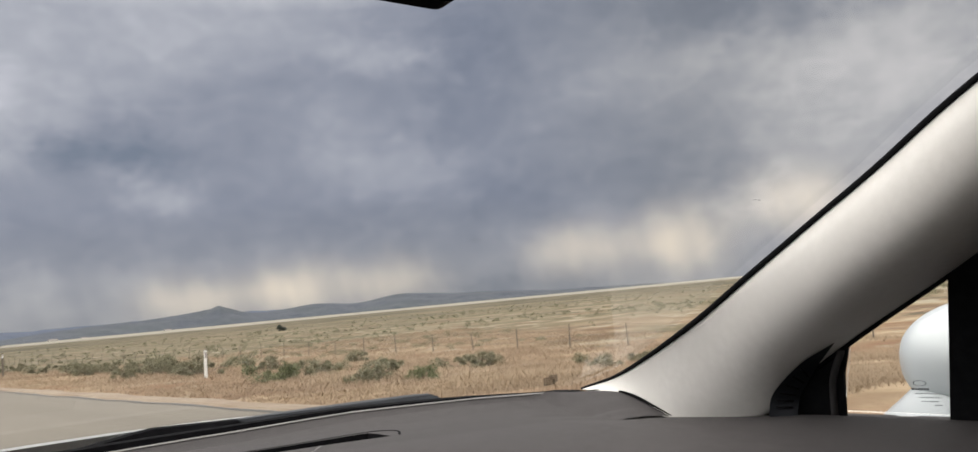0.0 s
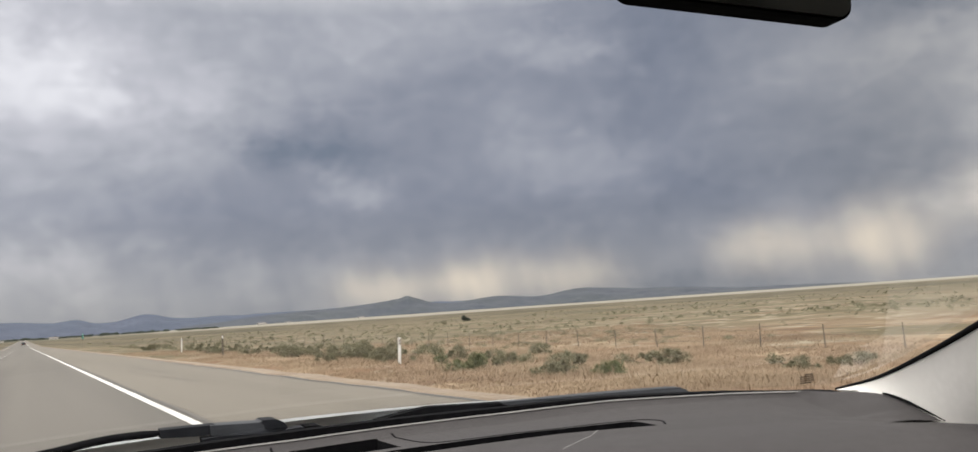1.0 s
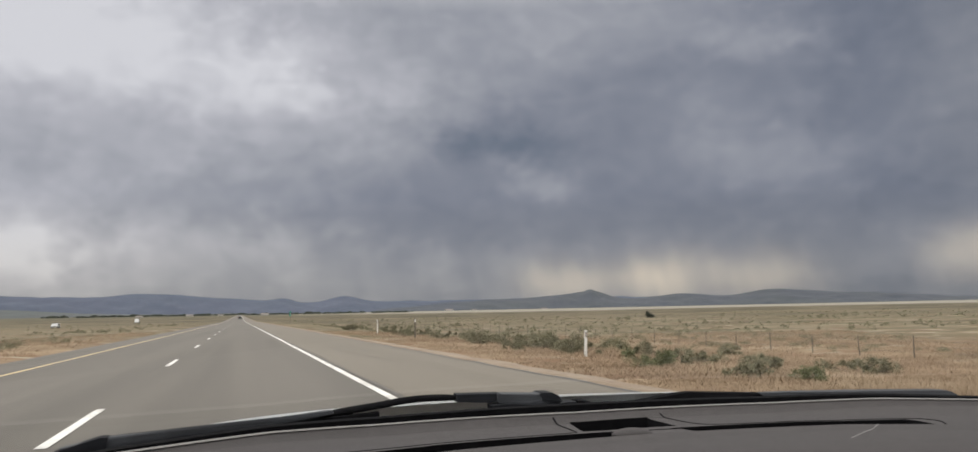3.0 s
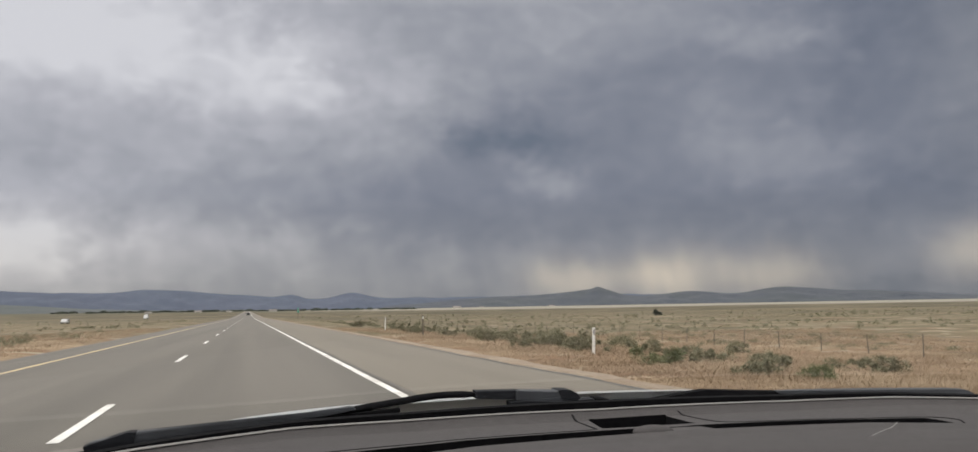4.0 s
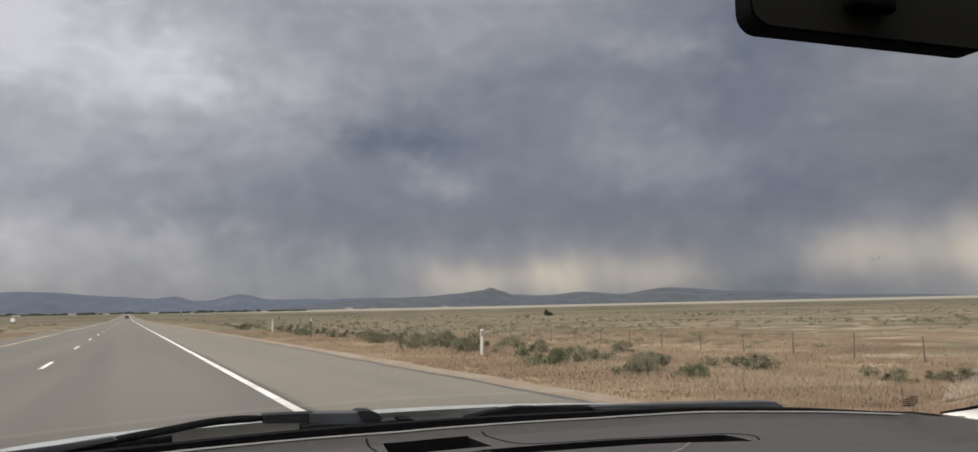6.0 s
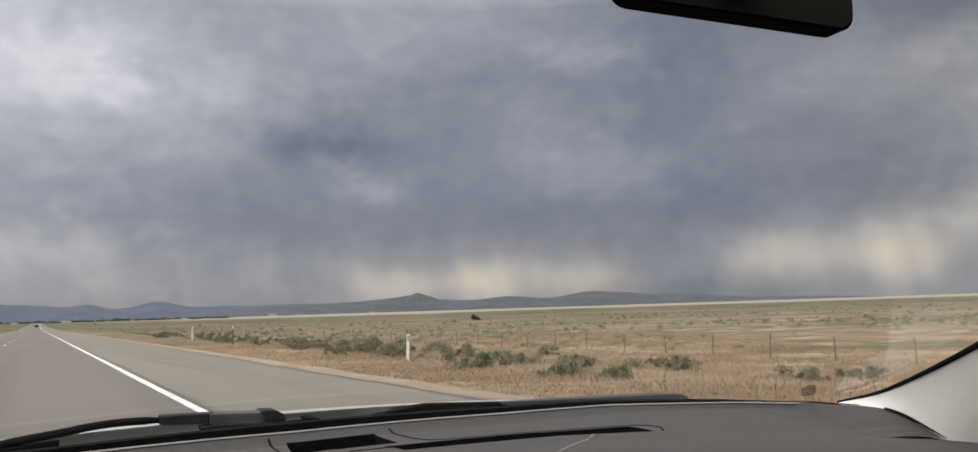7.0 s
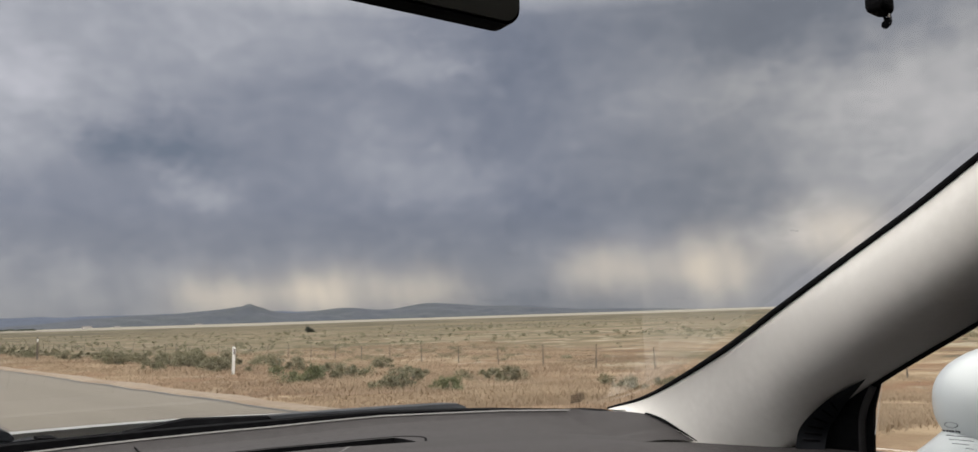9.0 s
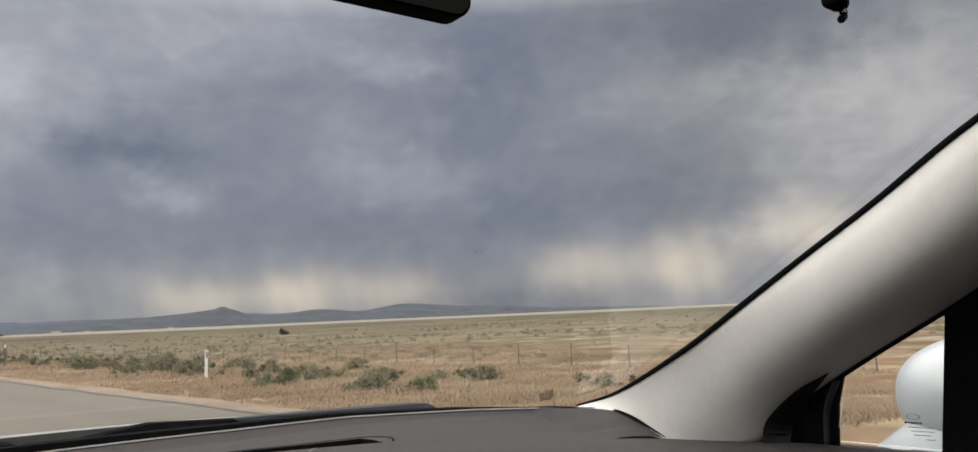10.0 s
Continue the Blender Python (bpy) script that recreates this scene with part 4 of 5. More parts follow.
def side(flip):
    f = mirror_x if flip else (lambda p: tuple(p))
    door = new("front_door")
    door.parent = car
    door["label"] = "door with dark window frame and small quarter window"
    q = pane("quarter_glass", [f(p) for p in (Q_BL, Q_TL, Q_TR, Q_BR)], M_GLASS, door, 0.003, "small clear quarter window")
    q.visible_shadow = False

    def bar(name, pts, rx, rz, mat, lab=""):
        V, F = sweep([f(p) for p in pts], rx, rz, 10, up=(1, 0, 0))
        mesh_ob(name, V, F, mat, door, lab, smooth=True)
    pane("corner_plate", [f(p) for p in ((1.194, 0.386, 1.030), (1.185, 0.375, 1.064), (1.179, 0.362, 1.085), (1.173, 0.341, 1.106), (1.168, 0.312, 1.127), (1.166, 0.289, 1.134), (1.172, 0.296, 1.126), (1.184, 0.312, 1.090), (1.194, 0.322, 1.030))], M_BLACK, door, 0.006, "black curved corner trim")
    bar("front_seal", spline([(1.190, 0.333, 1.035), (1.180, 0.324, 1.085), (1.167, 0.302, 1.122)], 12), 0.004, 0.006, M_DASH)
    # etched oval and bars in the corner of the quarter glass
    bm = bmesh.new()
    bmesh.ops.create_circle(bm, segments=28, radius=1)
    ring = [v.co.copy() for v in bm.verts]
    bm.clear()
    oc, vv = (0.218, 1.082), []
    for k in (1.0, 0.88):
        vv.append([bm.verts.new(f((1.180 - 0.3 * (oc[1] + p.y * 0.0034 * k - 1.08) - 0.0035, oc[0] + p.x * 0.0075 * k, oc[1] + p.y * 0.0034 * k))) for p in ring])
    for k in range(28):
        bm.faces.new((vv[0][k], vv[0][(k + 1) % 28], vv[1][(k + 1) % 28], vv[1][k]))
    part("glass_emblem", bm, M_BLACK, q, "small etched oval mark")
    bm = bmesh.new()
    for r, (ya, yb) in enumerate(((0.229, 0.209), (0.226, 0.198), (0.224, 0.197), (0.221, 0.202), (0.208, 0.199))):
        z = 1.0735 - r * 0.0046
        n = (6, 15, 13, 10, 4)[r]
        for k in range(n):
            a, b = ya + (yb - ya) * (k + 0.12 * ((k * 5 + r) % 3)) / n, ya + (yb - ya) * (k + 0.85) / n
            x0 = 1.180 - 0.3 * (z - 1.08) - 0.0035
            bm.faces.new([bm.verts.new(f(p)) for p in ((x0, a, z), (x0, b, z), (x0 - 0.0003, b, z + (0.0022 if r == 0 else 0.0008)), (x0 - 0.0003, a, z + (0.0022 if r == 0 else 0.0008)))])
    part("glass_marking", bm, M_BLACK, q, "rows of tiny etched marking")
    # demister grille: a crescent let into the pillar foot, its shade painted near-black
    GA = spline([(1.146, 0.400, 1.041), (1.140, 0.386, 1.072), (1.133, 0.340, 1.110), (1.129, 0.294, 1.134)], 20)
    GB = spline([(1.157, 0.366, 1.041), (1.168, 0.368, 1.055), (1.174, 0.366, 1.068), (1.173, 0.354, 1.083), (1.163, 0.336, 1.101), (1.132, 0.292, 1.135)], 20)
    mesh_ob("grille_plate", [f(a.lerp(b, k / 4)) for a, b in zip(GA, GB) for k in range(5)], grid_faces(21, 5), M_RUBBER, door, "side demister grille with its shade painted dark", smooth=True)
    for k in range(6):
        a, b = GA[3 + 2 * k], GB[3 + 2 * k]
        off = Vector((-0.0015, -0.0008, 0))
        bar("grille_slat", [a.lerp(b, 0.22) + off, a.lerp(b, 0.5) + off, a.lerp(b, 0.8) + off], 0.0012, 0.0012, M_BLACK)
    pane("corner_backing", [f(p) for p in ((1.222, 0.62, 0.99), (1.212, 0.60, 1.03), (1.196, 0.40, 1.115), (1.190, 0.345, 1.115), (1.212, 0.34, 0.99))], M_BLACK, door, 0.01)
    # wide black frame behind the quarter glass and the door below it
    vs = [f(p) for p in ((1.186, 0.195, 1.03), (1.140, 0.157, 1.210), (1.105, -0.05, 1.325), (1.168, 0.02, 1.03),
                         (1.225, 0.195, 1.03), (1.180, 0.157, 1.210), (1.145, -0.05, 1.325), (1.21, 0.02, 1.03))]
    mesh_ob("window_frame", vs, [(0, 1, 2, 3), (7, 6, 5, 4), (0, 4, 5, 1), (1, 5, 6, 2), (2, 6, 7, 3), (3, 7, 4, 0)], M_BLACK, door, "wide black window frame post")
    lo, hi = f((1.165, -1.0, 0.30)), f((1.27, 0.62, 1.03))
    lo, hi = tuple(min(a, b) for a, b in zip(lo, hi)), tuple(max(a, b) for a, b in zip(lo, hi))
    one_box("door_panel", lo, hi, M_DASH, door, 0.012, "dark grey door panel")
    lo, hi = f((1.272, -1.0, 0.30)), f((1.285, 0.60, 1.02))
    lo, hi = tuple(min(a, b) for a, b in zip(lo, hi)), tuple(max(a, b) for a, b in zip(lo, hi))
    one_box("door_skin", lo, hi, M_WHITE, door, 0.005, "white painted outer skin")
    side_glass = pane("door_glass", [f(p) for p in ((1.19, 0.02, 1.03), (1.135, -0.05, 1.32), (1.06, -0.35, 1.44), (1.05, -0.95, 1.44), (1.19, -0.95, 1.03))], M_GLASS, door, 0.004)
    side_glass.visible_shadow = False
    # outside mirror
    mir = new("door_mirror")
    mir.parent = car
    mir["label"] = "white door mirror on a stubby arm"
    bm = bmesh.new()
    bmesh.ops.create_uvsphere(bm, u_segments=40, v_segments=24, radius=1)
    c = Vector((1.432, 0.235, 1.090))
    for v in bm.verts:
        p = v.co.copy()
        sx = math.copysign(abs(p.x) ** 0.88, p.x)
        sz = math.copysign(abs(p.z) ** 0.85, p.z)
        y = p.y if p.y > 0 else max(p.y, -0.45) * 0.8
        q = c + Vector((sx * 0.108, y * 0.10, sz * 0.073 + 0.014 * sx))
        v.co = Vector(f(q))
    part("housing", bm, M_WHITE, mir, "glossy white mirror housing", smooth=True)
    V, F = sweep(spline([f((1.25, 0.27, 1.012)), f((1.31, 0.275, 1.022)), f((1.37, 0.27, 1.04))], 12), 0.045, 0.018, 14)
    mesh_ob("mirror_arm", V, F, M_WHITE, mir, smooth=True)


side(False)
side(True)

# rear-view mirror on its stalk
def rear_mirror():
    r = new("rear_view_mirror")
    r.parent = car
    r["label"] = "dark rear-view mirror with rounded corners"
    c, wx, hz = Vector((0.3562, 0.112, 1.403)), 0.0718, 0.032
    turn = Matrix.Rotation(radians(1), 4, "Y") @ Matrix.Rotation(radians(-6), 4, "Z")

    def slab(name, w, h, y0, y1, mat, lab=""):
        bm = bmesh.new()
        box(bm, (-w, y0, -h), (w, y1, h))
        es = [e for e in bm.edges if abs(e.verts[0].co.y - e.verts[1].co.y) > 1e-5]
        bmesh.ops.bevel(bm, geom=es, offset=0.010, segments=5, profile=0.5, affect="EDGES")
        bm.transform(Matrix.Translation(c) @ turn)
        part(name, bm, mat, r, lab)
    slab("housing", wx, hz, 0.0, 0.012, M_BLACK, "black plastic housing")
    slab("mirror_glass", wx - 0.0012, hz - 0.0012, -0.0012, -0.0002, M_MIRROR, "dim mirror glass")
    bm = bmesh.new()
    box(bm, (-0.022, -0.009, -0.020), (0.007, -0.0014, 0.012), 0.003)
    bm.transform(Matrix.Translation(c) @ turn)
    part("dark_block", bm, M_BLACK, r, "small black block on the mirror")
    V, F = sweep([c + Vector((0, 0.015, 0.0)), c + Vector((0, 0.05, 0.03)), c + Vector((0, 0.055, 0.075))], 0.011, 0.011, 10)
    mesh_ob("stalk", V, F, M_BLACK, r)


M_MIRROR = material("tinted_mirror", (0.016, 0.0155, 0.013), (0.020, 0.019, 0.016), 0.45, 5, spec=0.3)
rear_mirror()

# roof, rear wall, floor, seats left out of view: a plain closed shell
shell = new("cabin_shell")
shell.parent = car
one_box("roof_liner", (XC - 0.66, -2.2, 1.50), (XC + 0.66, -0.02, 1.53), M_LINER, shell, 0.01, "pale fabric headliner")
one_box("roof_skin", (XC - 0.68, -2.3, 1.535), (XC + 0.68, -0.02, 1.57), M_WHITE, shell, 0.01)
# unseen dark panels, added to keep side light off the pillar trim
for sgn in (-1, 1):
    a, b = XC + sgn * 0.76, XC + sgn * 0.80
    one_box("rear_side_blocker", (min(a, b), -2.22, 1.06), (max(a, b), -0.98, 1.46), M_DARKGLASS, shell, 0.004, "added dark panel closing off the rear side")
one_box("rear_wall", (XC - 0.8, -2.3, 0.3), (XC + 0.8, -2.22, 1.50), M_CARPET, shell)
one_box("cabin_floor", (XC - 0.8, -2.2, 0.28), (XC + 0.8, 0.9, 0.32), M_CARPET, shell)
for s in (-1, 1):
    xa = XC + s * 0.80
    one_box("rear_side", (min(xa, xa + s * 0.1), -2.25, 0.3), (max(xa, xa + s * 0.1), -1.0, 1.06), M_WHITE, shell)
    xb = XC + s * 0.66
    one_box("side_rail", (min(xb, xb + s * 0.06), -2.25, 1.44), (max(xb, xb + s * 0.06), -0.2, 1.53), M_LINER, shell, 0.01)
    one_box("fender", (min(xa + s * 0.02, xa + s * 0.11), 0.62, 0.35), (max(xa + s * 0.02, xa + s * 0.11), 1.75, 0.92), M_WHITE, shell, 0.03)
one_box("bumper", (XC - 0.82, 1.85, 0.30), (XC + 0.82, 2.0, 0.80), M_WHITE, shell, 0.04)
for sx in (-0.76, 0.76):
    for wy in (1.25, -1.45):
        bm = bmesh.new()
        bmesh.ops.create_cone(bm, cap_ends=True, segments=32, radius1=0.32, radius2=0.32, depth=0.2)
        bm.transform(Matrix.Translation((XC + sx, wy, 0.32)) @ Matrix.Rotation(radians(90), 4, "Y"))
        part("tyre", bm, M_TYRE, shell)

# clip hanging at the windshield header
clip = new("strap_clip")
clip.parent = car
clip["label"] = "small black clip with a bright metal tongue"
one_box("clip_body", (0.737, 0.058, 1.4335), (0.760, 0.072, 1.505), M_BLACK, clip, 0.005)
V, F = sweep(spline([(0.748, 0.064, 1.445), (0.752, 0.064, 1.439), (0.757, 0.064, 1.434), (0.758, 0.064, 1.430), (0.753, 0.064, 1.426)], 14), 0.003, 0.003, 8)
mesh_ob("hook", V, F, M_RUBBER, clip)
bm = bmesh.new()
box(bm, (0.752, 0.0605, 1.431), (0.755, 0.0625, 1.440), 0.0006)
part("tongue", bm, M_CHROME, clip, "bright metal tongue")

# ---------------------------------------------------------------- roadside things
def marker_post(x, y, h, lean, dark):
    p = new("marker_post")
    p.location = (x, y, ground_height(x, y) - 0.03)
    p.rotation_euler = (0, radians(lean), 0)
    bm = bmesh.new()
    box(bm, (-0.042, -0.02, 0), (0.042, 0.02, h), 0.012)
    part("stake", bm, M_WOOD if dark else M_POST_W, p)
    bm = bmesh.new()
    box(bm, (-0.034, -0.0255, h - 0.22), (0.034, -0.0205, h - 0.05), 0.002)
    part("reflector", bm, M_POST_W if dark else M_CHROME, p, "pale reflector plate")
    tagged(p, "dark stake with a white reflector top" if dark else "white plastic roadside marker post in dry grass", "marker post")
    return p


marker_post(9.4, 22.5, 0.80, 2, False)
marker_post(9.6, 64.0, 1.05, 1, False)
marker_post(9.0, 46.0, 1.15, 0, True)


def mile_sign():
    s = new("mile_sign")
    x, y = 9.3, 190.0
    g = ground_height(x, y)
    s.location = (x, y, g - 0.03)
    one_box("sign_post", (-0.03, 0.0, 0), (0.03, 0.035, 2.75), M_WIRE, s, 0.004)
    bm = bmesh.new()
    box(bm, (-0.16, -0.012, 1.72), (0.16, -0.002, 2.80))
    es = [e for e in bm.edges if abs(e.verts[0].co.y - e.verts[1].co.y) > 1e-5]
    bmesh.ops.bevel(bm, geom=es, offset=0.03, segments=4, profile=0.5, affect="EDGES")
    board = part("sign_board", bm, M_SIGN, s, "green sign sheet with white numerals")

    def text(body, z, size):
        cu = bpy.data.curves.new("numeral", "FONT")
        cu.body, cu.size, cu.align_x, cu.align_y, cu.extrude = body, size, "CENTER", "CENTER", 0.001
        t = bpy.data.objects.new("numeral", cu)
        scene.collection.objects.link(t)
        dg = bpy.context.evaluated_depsgraph_get()
        me = bpy.data.meshes.new_from_object(t.evaluated_get(dg))
        bpy.data.objects.remove(t)
        me.materials.clear()
        me.materials.append(M_SIGN_W)
        ob = new("numeral", me)
        ob.parent = board
        ob.matrix_local = pose(0, -0.014, z, 90, 0, 0)
    text("MILE", 2.70, 0.115)
    for k, c in enumerate("271"):
        text(c, 2.48 - k * 0.265, 0.33)
    tagged(s, "green mile sign reading MILE 271 above the sagebrush", "sign")


mile_sign()

# wire fence along the right of way
def fence():
    f = new("wire_fence")
    FX = 27.0
    tagged(f, "old wire fence of thin dark posts across dry grass", "fence")
    bm = bmesh.new()
    bmesh.ops.create_cone(bm, cap_ends=True, segments=8, radius1=0.030, radius2=0.022, depth=1.0)
    bm.transform(Matrix.Translation((0, 0, 0.48)))
    first = part("post", bm, M_WOOD, f)
    ys = [2 + k * 3.35 for k in range(70)]
    tops = []
    rnd = random.Random(3)
    for k, y in enumerate(ys):
        ob = first if k == 0 else first.copy()
        if k:
            scene.collection.objects.link(ob)
        x = FX + rnd.uniform(-0.08, 0.08)
        ob.location = (x, y, ground_height(x, y))
        ob.rotation_euler = (radians(rnd.uniform(-3, 3)), radians(rnd.uniform(-3, 3)), 0)
        ob.scale = (1, 1, rnd.uniform(0.85, 1.05))
        tops.append((x, y, ground_height(x, y)))
    for h in (0.28, 0.52, 0.74, 0.88):
        V, F = sweep([(x, y, z + h) for x, y, z in tops], 0.004, 0.004, 4)
        mesh_ob("wire", V, F, M_WIRE, f)


fence()


def bush_mesh(seed, leaves, size):
    """Many small leaf blades on radiating twigs, gathered in uneven lobes."""
    r = random.Random(seed)
    lobes = [(r.gauss(0, 0.52), r.gauss(0, 0.52), r.uniform(0.12, 0.62), r.uniform(0.10, 0.30)) for _ in range(13)]
    vs, fs = [], []
    for _ in range(leaves):
        lx, ly, lz, lr = r.choice(lobes)
        d = Vector((r.gauss(0, 1), r.gauss(0, 1), r.gauss(0, 0.8))).normalized() * lr * r.uniform(0.3, 1.25)
        c = Vector((lx, ly, lz)) + d
        if c.z < 0.03:
            c.z = 0.03 + r.random() * 0.1
        up = (d.normalized() + Vector((r.gauss(0, 0.4), r.gauss(0, 0.4), 0.7 + r.gauss(0, 0.3)))).normalized()
        s = up.cross(Vector((r.gauss(0, 1), r.gauss(0, 1), r.gauss(0, 1)))).normalized() * size * r.uniform(0.25, 0.5)
        u = up * size * r.uniform(0.8, 1.8)
        k = len(vs)
        vs += [c - s, c + s, c + u]
        fs.append((k, k + 1, k + 2))
    return vs, fs, lobes


def make_bush(seed, label, leaves=2600, mat=None):
    b = new("sagebrush")
    vs, fs, lobes = bush_mesh(seed, leaves, 0.06)
    mesh_ob("foliage", vs, fs, mat or M_SAGE, b)
    V, F = [], []
    for lx, ly, lz, lr in lobes:
        v, f = sweep(spline([(0, 0, -0.05), (lx * 0.4, ly * 0.4, lz * 0.5), (lx, ly, lz)], 6), 0.018, 0.018, 5, taper=[1 - 0.12 * q for q in range(7)])
        F += [tuple(i + len(V) for i in q) for q in f]
        V += v
    mesh_ob("branches", V, F, M_WOOD, b)
    tagged(b, label, "shrub", group="sagebrush along the verge")
    return b


M_GREEN = material("green_shrub_leaf", (0.125, 0.132, 0.066), (0.20, 0.205, 0.108), 0.9, 3, third=(0.12, 0.14, 0.07), coarse=1.0, island=0.3)
kinds = [make_bush(11, "grey-green sagebrush growing in dry grass"), make_bush(12, "grey-green sagebrush growing in dry grass"), make_bush(13, "olive green shrub at the gravel verge", mat=M_GREEN)]
spots = [(8.6, 16.8, 0.55, 2), (9.4, 12.4, 0.36, 2), (8.9, 27.5, 0.5, 0), (10.2, 29.5, 0.85, 1), (10.8, 33.0, 0.8, 0), (10.4, 38.5, 0.95, 1), (13.2, 15.5, 0.6, 0),
         (9.3, 13.8, 0.6, 1), (10.6, 45.0, 0.8, 0), (12.6, 25.5, 0.7, 0), (14.5, 21.5, 0.6, 1), (9.6, 53.0, 0.8, 1), (11.8, 58.0, 0.8, 0), (11.3, 20.0, 0.6, 1),
         (14.0, 12.2, 0.5, 0), (9.9, 24.2, 0.6, 0), (10.6, 26.6, 0.7, 1), (11.9, 30.8, 0.8, 0), (9.7, 34.8, 0.7, 1), (12.8, 35.5, 0.9, 0), (10.0, 17.8, 0.5, 0), (20.5, 24.0, 0.7, 1), (22.0, 35.0, 0.8, 0), (19.6, 15.0, 0.6, 1), (12.6, 74.0, 1.0, 0), (10.4, 86.0, 1.0, 1)]
rs = random.Random(5)
used = set()
for x, y, s, k in spots:
    m = pose(x, y, ground_height(x, y) - 0.02, 0, 0, rs.uniform(0, 360)) @ Matrix.Diagonal((s, s, s * rs.uniform(0.85, 1.1), 1))
    if k not in used:
        used.add(k)
        kinds[k].matrix_basis = m
    else:
        c = copy_thing(kinds[k], Matrix.Identity(4))
        c.matrix_basis = m

# a lone dark juniper far out on the flat
lone = new("lone_tree")
vs, fs, lobes = bush_mesh(31, 1400, 0.16)
mesh_ob("crown", [(v[0] * 1.9, v[1] * 1.9, v[2] * 3.6) for v in vs], fs, M_WOODS, lone)
V, F = sweep([(0, 0, -0.2), (0.1, 0, 1.2), (0.2, 0.1, 2.0)], 0.16, 0.16, 8, taper=[1, 0.8, 0.5])
mesh_ob("trunk", V, F, M_WOOD, lone)
lone.location = (128, 251, ground_height(128, 251))
lone.scale = (0.65, 0.65, 0.65)
tagged(lone, "lone dark juniper on the open flat", "tree")


def scatter(name, n, make, mat, label, category):
    vs, fs = [], []
    for _ in range(n):
        v, f = make()
        k = len(vs)
        vs += v
        fs += [tuple(i + k for i in q) for q in f]
    ob = mesh_ob(name, vs, fs, mat)
    return tagged(ob, label, category, kind="stuff")


def on_land(r, near, far, side):
    """A place on the range, denser near the road."""
    d = near + (far - near) * r.random() ** 1.8
    a = radians(r.uniform(2, 78)) if side > 0 else radians(r.uniform(-34, -2))
    x, y = math.sin(a) * d, math.cos(a) * d
    return x, y


rg = random.Random(21)


def tuft():
    while True:
        if rg.random() < 0.86:
            y = 4 + 70 * rg.random() ** 1.5
            x = PAVE_R + VEER * y + 0.9 + 30 * rg.random() ** 1.3 * (0.5 + y / 60)
        else:
            y = 10 + 80 * rg.random()
            x = PAVE_L + VEER * y - 0.6 - 16 * rg.random()
        dens = noise.noise((x * 0.22, y * 0.13, 2.2))
        if dens > rg.uniform(-0.7, 0.35):
            break
    g = ground_height(x, y)
    h = rg.uniform(0.08, 0.23) * (0.7 + 0.5 * max(0, dens)) * (0.35 + 0.65 * min(1, (abs(x) - 6.8) / 3.5))
    if y < 12:
        h *= 0.15 + 0.07 * y
    vs, fs = [], []
    for _ in range(9):
        a, l = rg.choice((1.2, 1.5, 1.5, -1.5)) + rg.gauss(0, 0.5), rg.uniform(0.2, 1.2) * h  # laid along the road by the wind
        bx, by = x + rg.gauss(0, 0.10), y + rg.gauss(0, 0.10)
        w = rg.uniform(0.005, 0.014)
        px, py = math.sin(a) * w, -math.cos(a) * w
        vs += [(bx - px, by - py, g - 0.02), (bx + px, by + py, g - 0.02), (bx + math.cos(a) * l, by + math.sin(a) * l, g + h * rg.uniform(0.6, 1.1))]
        k = len(vs) - 3
        fs.append((k, k + 1, k + 2))
    return vs, fs


scatter("dry_grass", 42000, tuft, M_GRASS, "dry straw-coloured grass tufts covering the roadside", "grass")


def far_sage():
    if rg.random() < 0.8:
        x, y = on_land(rg, 40, 480, 1)
        x += 8
    else:
        x, y = on_land(rg, 40, 420, -1)
        x -= 8
    if noise.noise((x * 0.03, y * 0.02, 6.0)) + 0.5 * noise.noise((x * 0.11, y * 0.08, 2.0)) < rg.uniform(-0.35, 0.45):
        return [], []
    g = ground_height(x, y)
    s = rg.uniform(0.15, 0.5) * rg.choice((0.8, 1.0, 1.0, 1.6)) * (1 + math.hypot(x, y) / 800)
    vs, fs = [], []
    near = math.hypot(x, y) < 90
    for _ in range(150 if near else 40):
        c = Vector((x + rg.gauss(0, 0.36) * s, y + rg.gauss(0, 0.36) * s, g + abs(rg.gauss(0.22, 0.16)) * s))
        q = 0.45 if near else 1.0
        a = Vector((rg.gauss(0, 1), rg.gauss(0, 1), rg.gauss(0, 0.5))).normalized() * 0.11 * s * q
        b = Vector((rg.gauss(0, 0.5), rg.gauss(0, 0.5), 1)).normalized() * 0.24 * s * q
        k = len(vs)
        vs += [c - a, c + a, c + b]
        fs.append((k, k + 1, k + 2))
    return vs, fs


scatter("sage_scrub", 6500, far_sage, M_SAGE, "scattered grey-green sage scrub on the flats", "scrub")


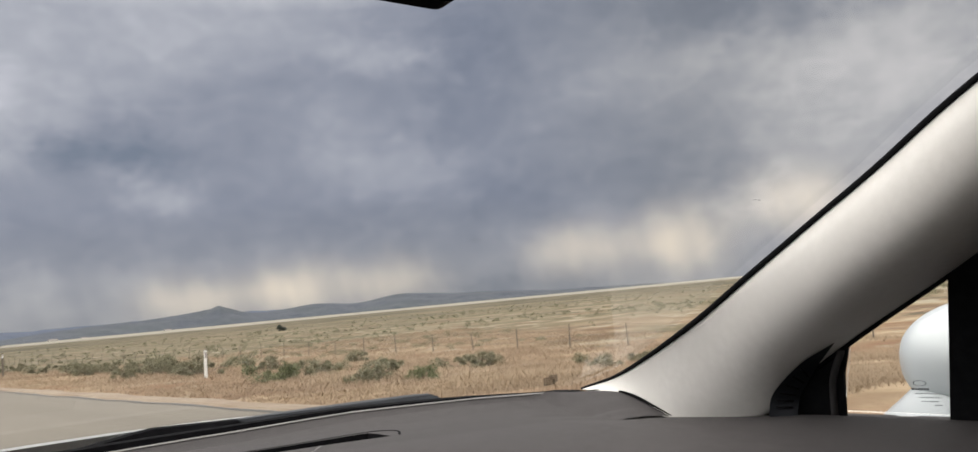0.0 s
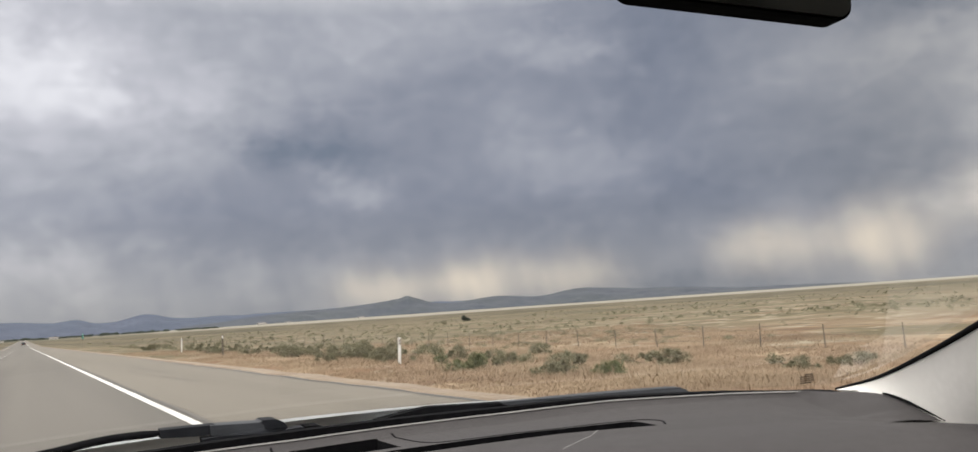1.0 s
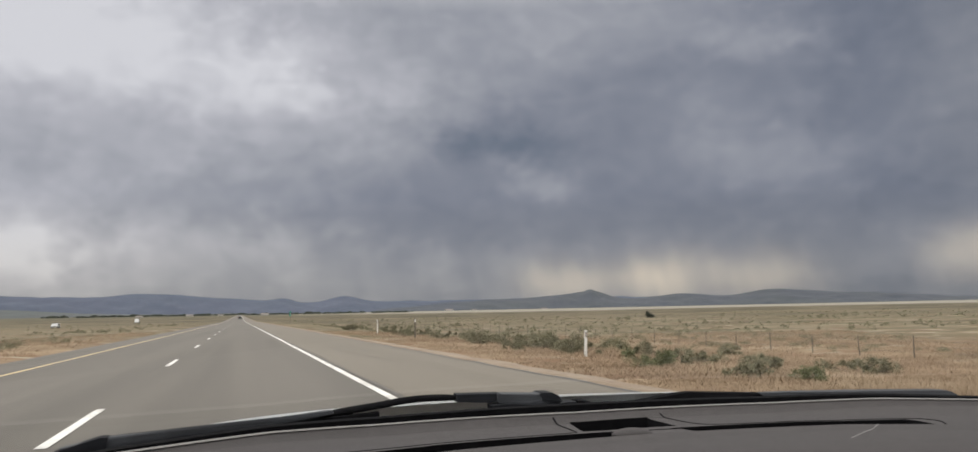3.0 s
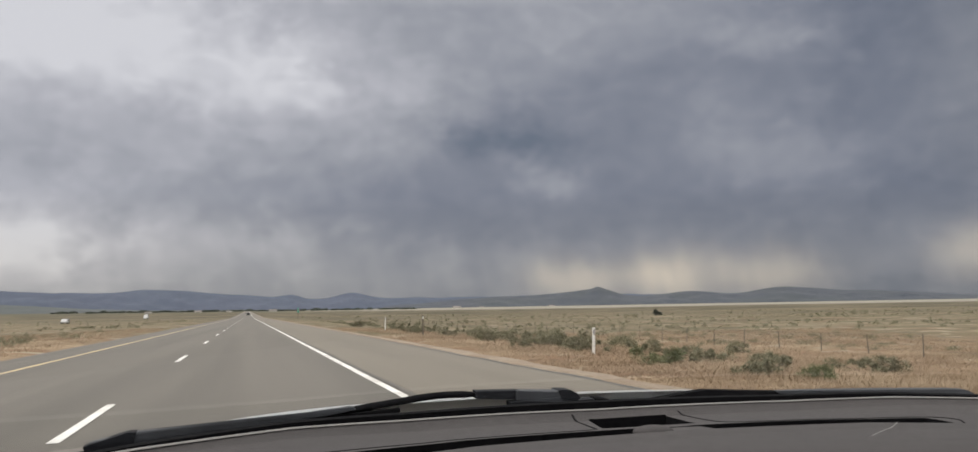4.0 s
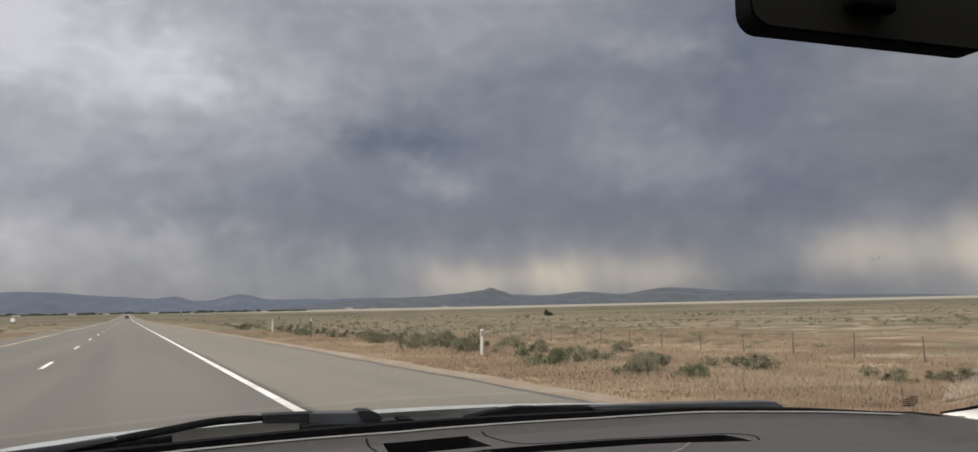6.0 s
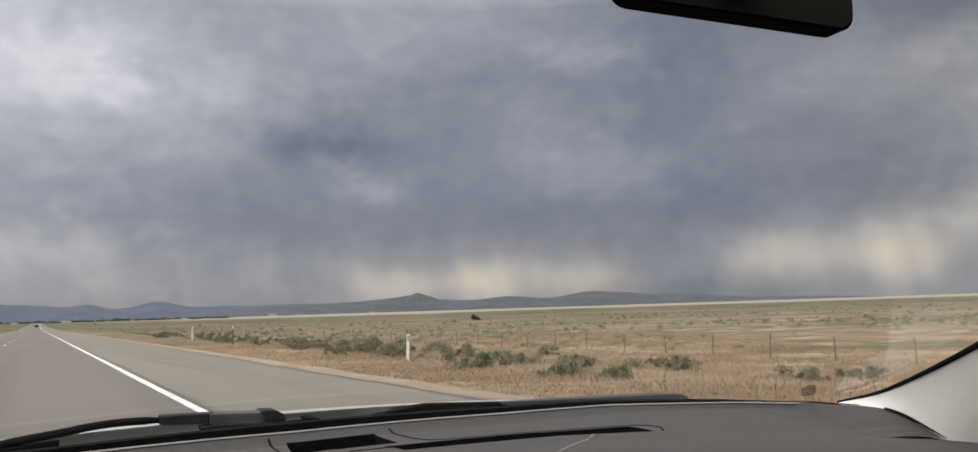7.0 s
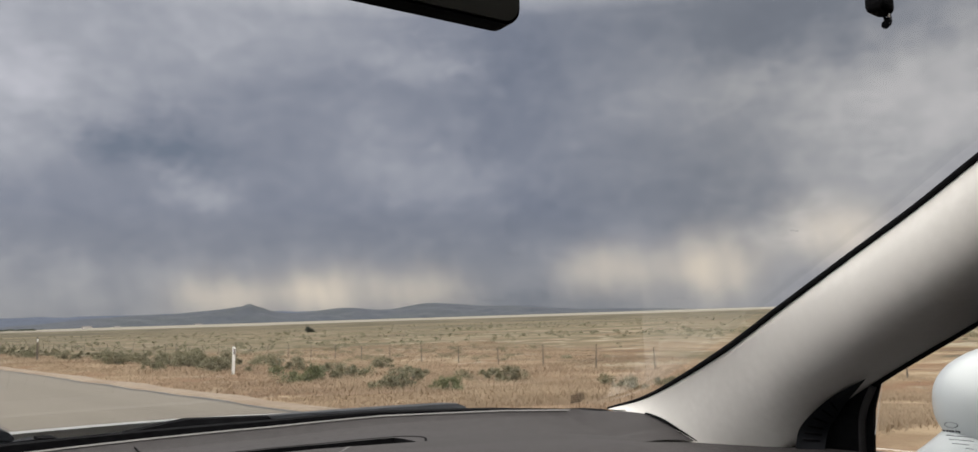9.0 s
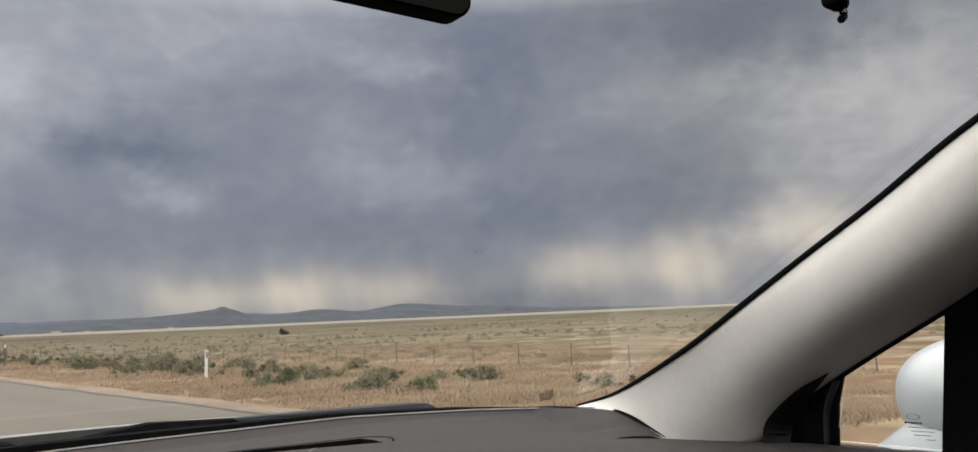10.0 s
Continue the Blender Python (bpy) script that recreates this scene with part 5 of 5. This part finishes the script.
def far_tree():
    while True:
        az = rg.uniform(-12, 11)
        if noise.noise((az * 1.3, 4.1, 0.0)) > rg.uniform(-0.45, 0.4):
            break
    size = 0.75 + 0.9 * max(0.0, noise.noise((az * 2.1, 8.3, 0.0)))
    az = radians(az)
    d = rg.uniform(2100, 2500)
    x, y = math.sin(az) * d, math.cos(az) * d
    g = ground_height(x, y)
    vs, fs = [], []
    s = rg.uniform(2, 5.5) * size
    for _ in range(14):
        c = Vector((x + rg.gauss(0, 0.5) * s, y + rg.gauss(0, 0.5) * s, g + rg.uniform(0.1, 0.9) * s))
        a = Vector((rg.gauss(0, 1), rg.gauss(0, 1), 0)).normalized() * 0.4 * s
        k = len(vs)
        vs += [c - a, c + a, c + Vector((0, 0, 0.45 * s))]
        fs.append((k, k + 1, k + 2))
    return vs, fs


scatter("far_woods", 900, far_tree, M_WOODS, "dark far tree belt at the foot of the mountains", "trees")


def far_house(x, y, w, d, h):
    b = new("farm_building")
    b.location = (x, y, ground_height(x, y) - 0.3)
    one_box("walls", (-w / 2, -d / 2, 0), (w / 2, d / 2, h), M_HOUSE, b)
    bm = bmesh.new()
    pts = [(-w / 2 - 0.4, -d / 2 - 0.4, h), (w / 2 + 0.4, -d / 2 - 0.4, h), (w / 2 + 0.4, d / 2 + 0.4, h), (-w / 2 - 0.4, d / 2 + 0.4, h), (-w / 2 - 0.4, 0, h + d * 0.22), (w / 2 + 0.4, 0, h + d * 0.22)]
    v = [bm.verts.new(p) for p in pts]
    for q in ((0, 1, 5, 4), (2, 3, 4, 5), (0, 4, 3), (1, 2, 5), (3, 2, 1, 0)):
        bm.faces.new([v[i] for i in q])
    part("roof", bm, M_ROOF, b)
    tagged(b, "small pale farm building far out below the mountains", "building", group="far farm buildings")


for az, d, w in ((-3.5, 2000, 26), (-1.6, 1900, 20), (1.2, 2050, 30), (4.0, 2300, 24), (13.5, 2900, 46), (15.2, 2950, 30), (20.0, 3000, 36), (-6.5, 1800, 22)):
    far_house(math.sin(radians(az)) * d, math.cos(radians(az)) * d, w * 0.6, w * 0.4, w * 0.085)


def far_vehicle(x, y, heading, scale, paint, label, tall=1.0):
    v = new("vehicle")
    v.matrix_basis = pose(x, y, rise(0, y) if abs(x) < 7 else ground_height(x, y), 0, 0, heading)
    s = scale
    bm = bmesh.new()
    prof = [(-2.2, 0.35), (2.2, 0.35), (2.2, 0.75), (1.3, 0.95 * tall), (0.7, 1.45 * tall), (-1.7, 1.5 * tall), (-2.2, 1.0 * tall)]
    a = [bm.verts.new((-0.9 * s, p * s, q * s)) for p, q in prof]
    b = [bm.verts.new((0.9 * s, p * s, q * s)) for p, q in prof]
    bm.faces.new(a[::-1])
    bm.faces.new(b)
    for i in range(len(prof)):
        j = (i + 1) % len(prof)
        bm.faces.new((a[i], a[j], b[j], b[i]))
    part("body", bm, paint, v)
    one_box("rear_window", (-0.7 * s, -2.13 * s, 1.05 * s * tall), (0.7 * s, -1.75 * s, 1.38 * s * tall), M_DARKGLASS, v)
    for sx in (-0.93, 0.93):
        one_box("side_window", (sx * s - 0.02, -1.6 * s, 1.02 * s * tall), (sx * s + 0.02, 0.7 * s, 1.36 * s * tall), M_DARKGLASS, v)
        one_box("tail_lamp", (sx * 0.8 * s - 0.12, -2.23 * s, 0.75 * s), (sx * 0.8 * s + 0.12, -2.19 * s, 0.95 * s), M_RED, v)
        for wy in (-1.35, 1.35):
            bm = bmesh.new()
            bmesh.ops.create_cone(bm, cap_ends=True, segments=16, radius1=0.34 * s, radius2=0.34 * s, depth=0.22 * s)
            bm.transform(Matrix.Translation((sx * 0.9 * s, wy * s, 0.34 * s)) @ Matrix.Rotation(radians(90), 4, "Y"))
            part("wheel", bm, M_TYRE, v)
    tagged(v, label, "vehicle")


far_vehicle(-3.4, 500, 0, 1.0, M_DARKGLASS, "dark car far ahead in the same lane")
far_vehicle(-52, 262, 180, 0.9, M_VAN, "dull white vehicle on the far carriageway", 1.0)
far_vehicle(-50, 430, 180, 1.0, M_VAN, "white van far off on the other carriageway", 1.5)
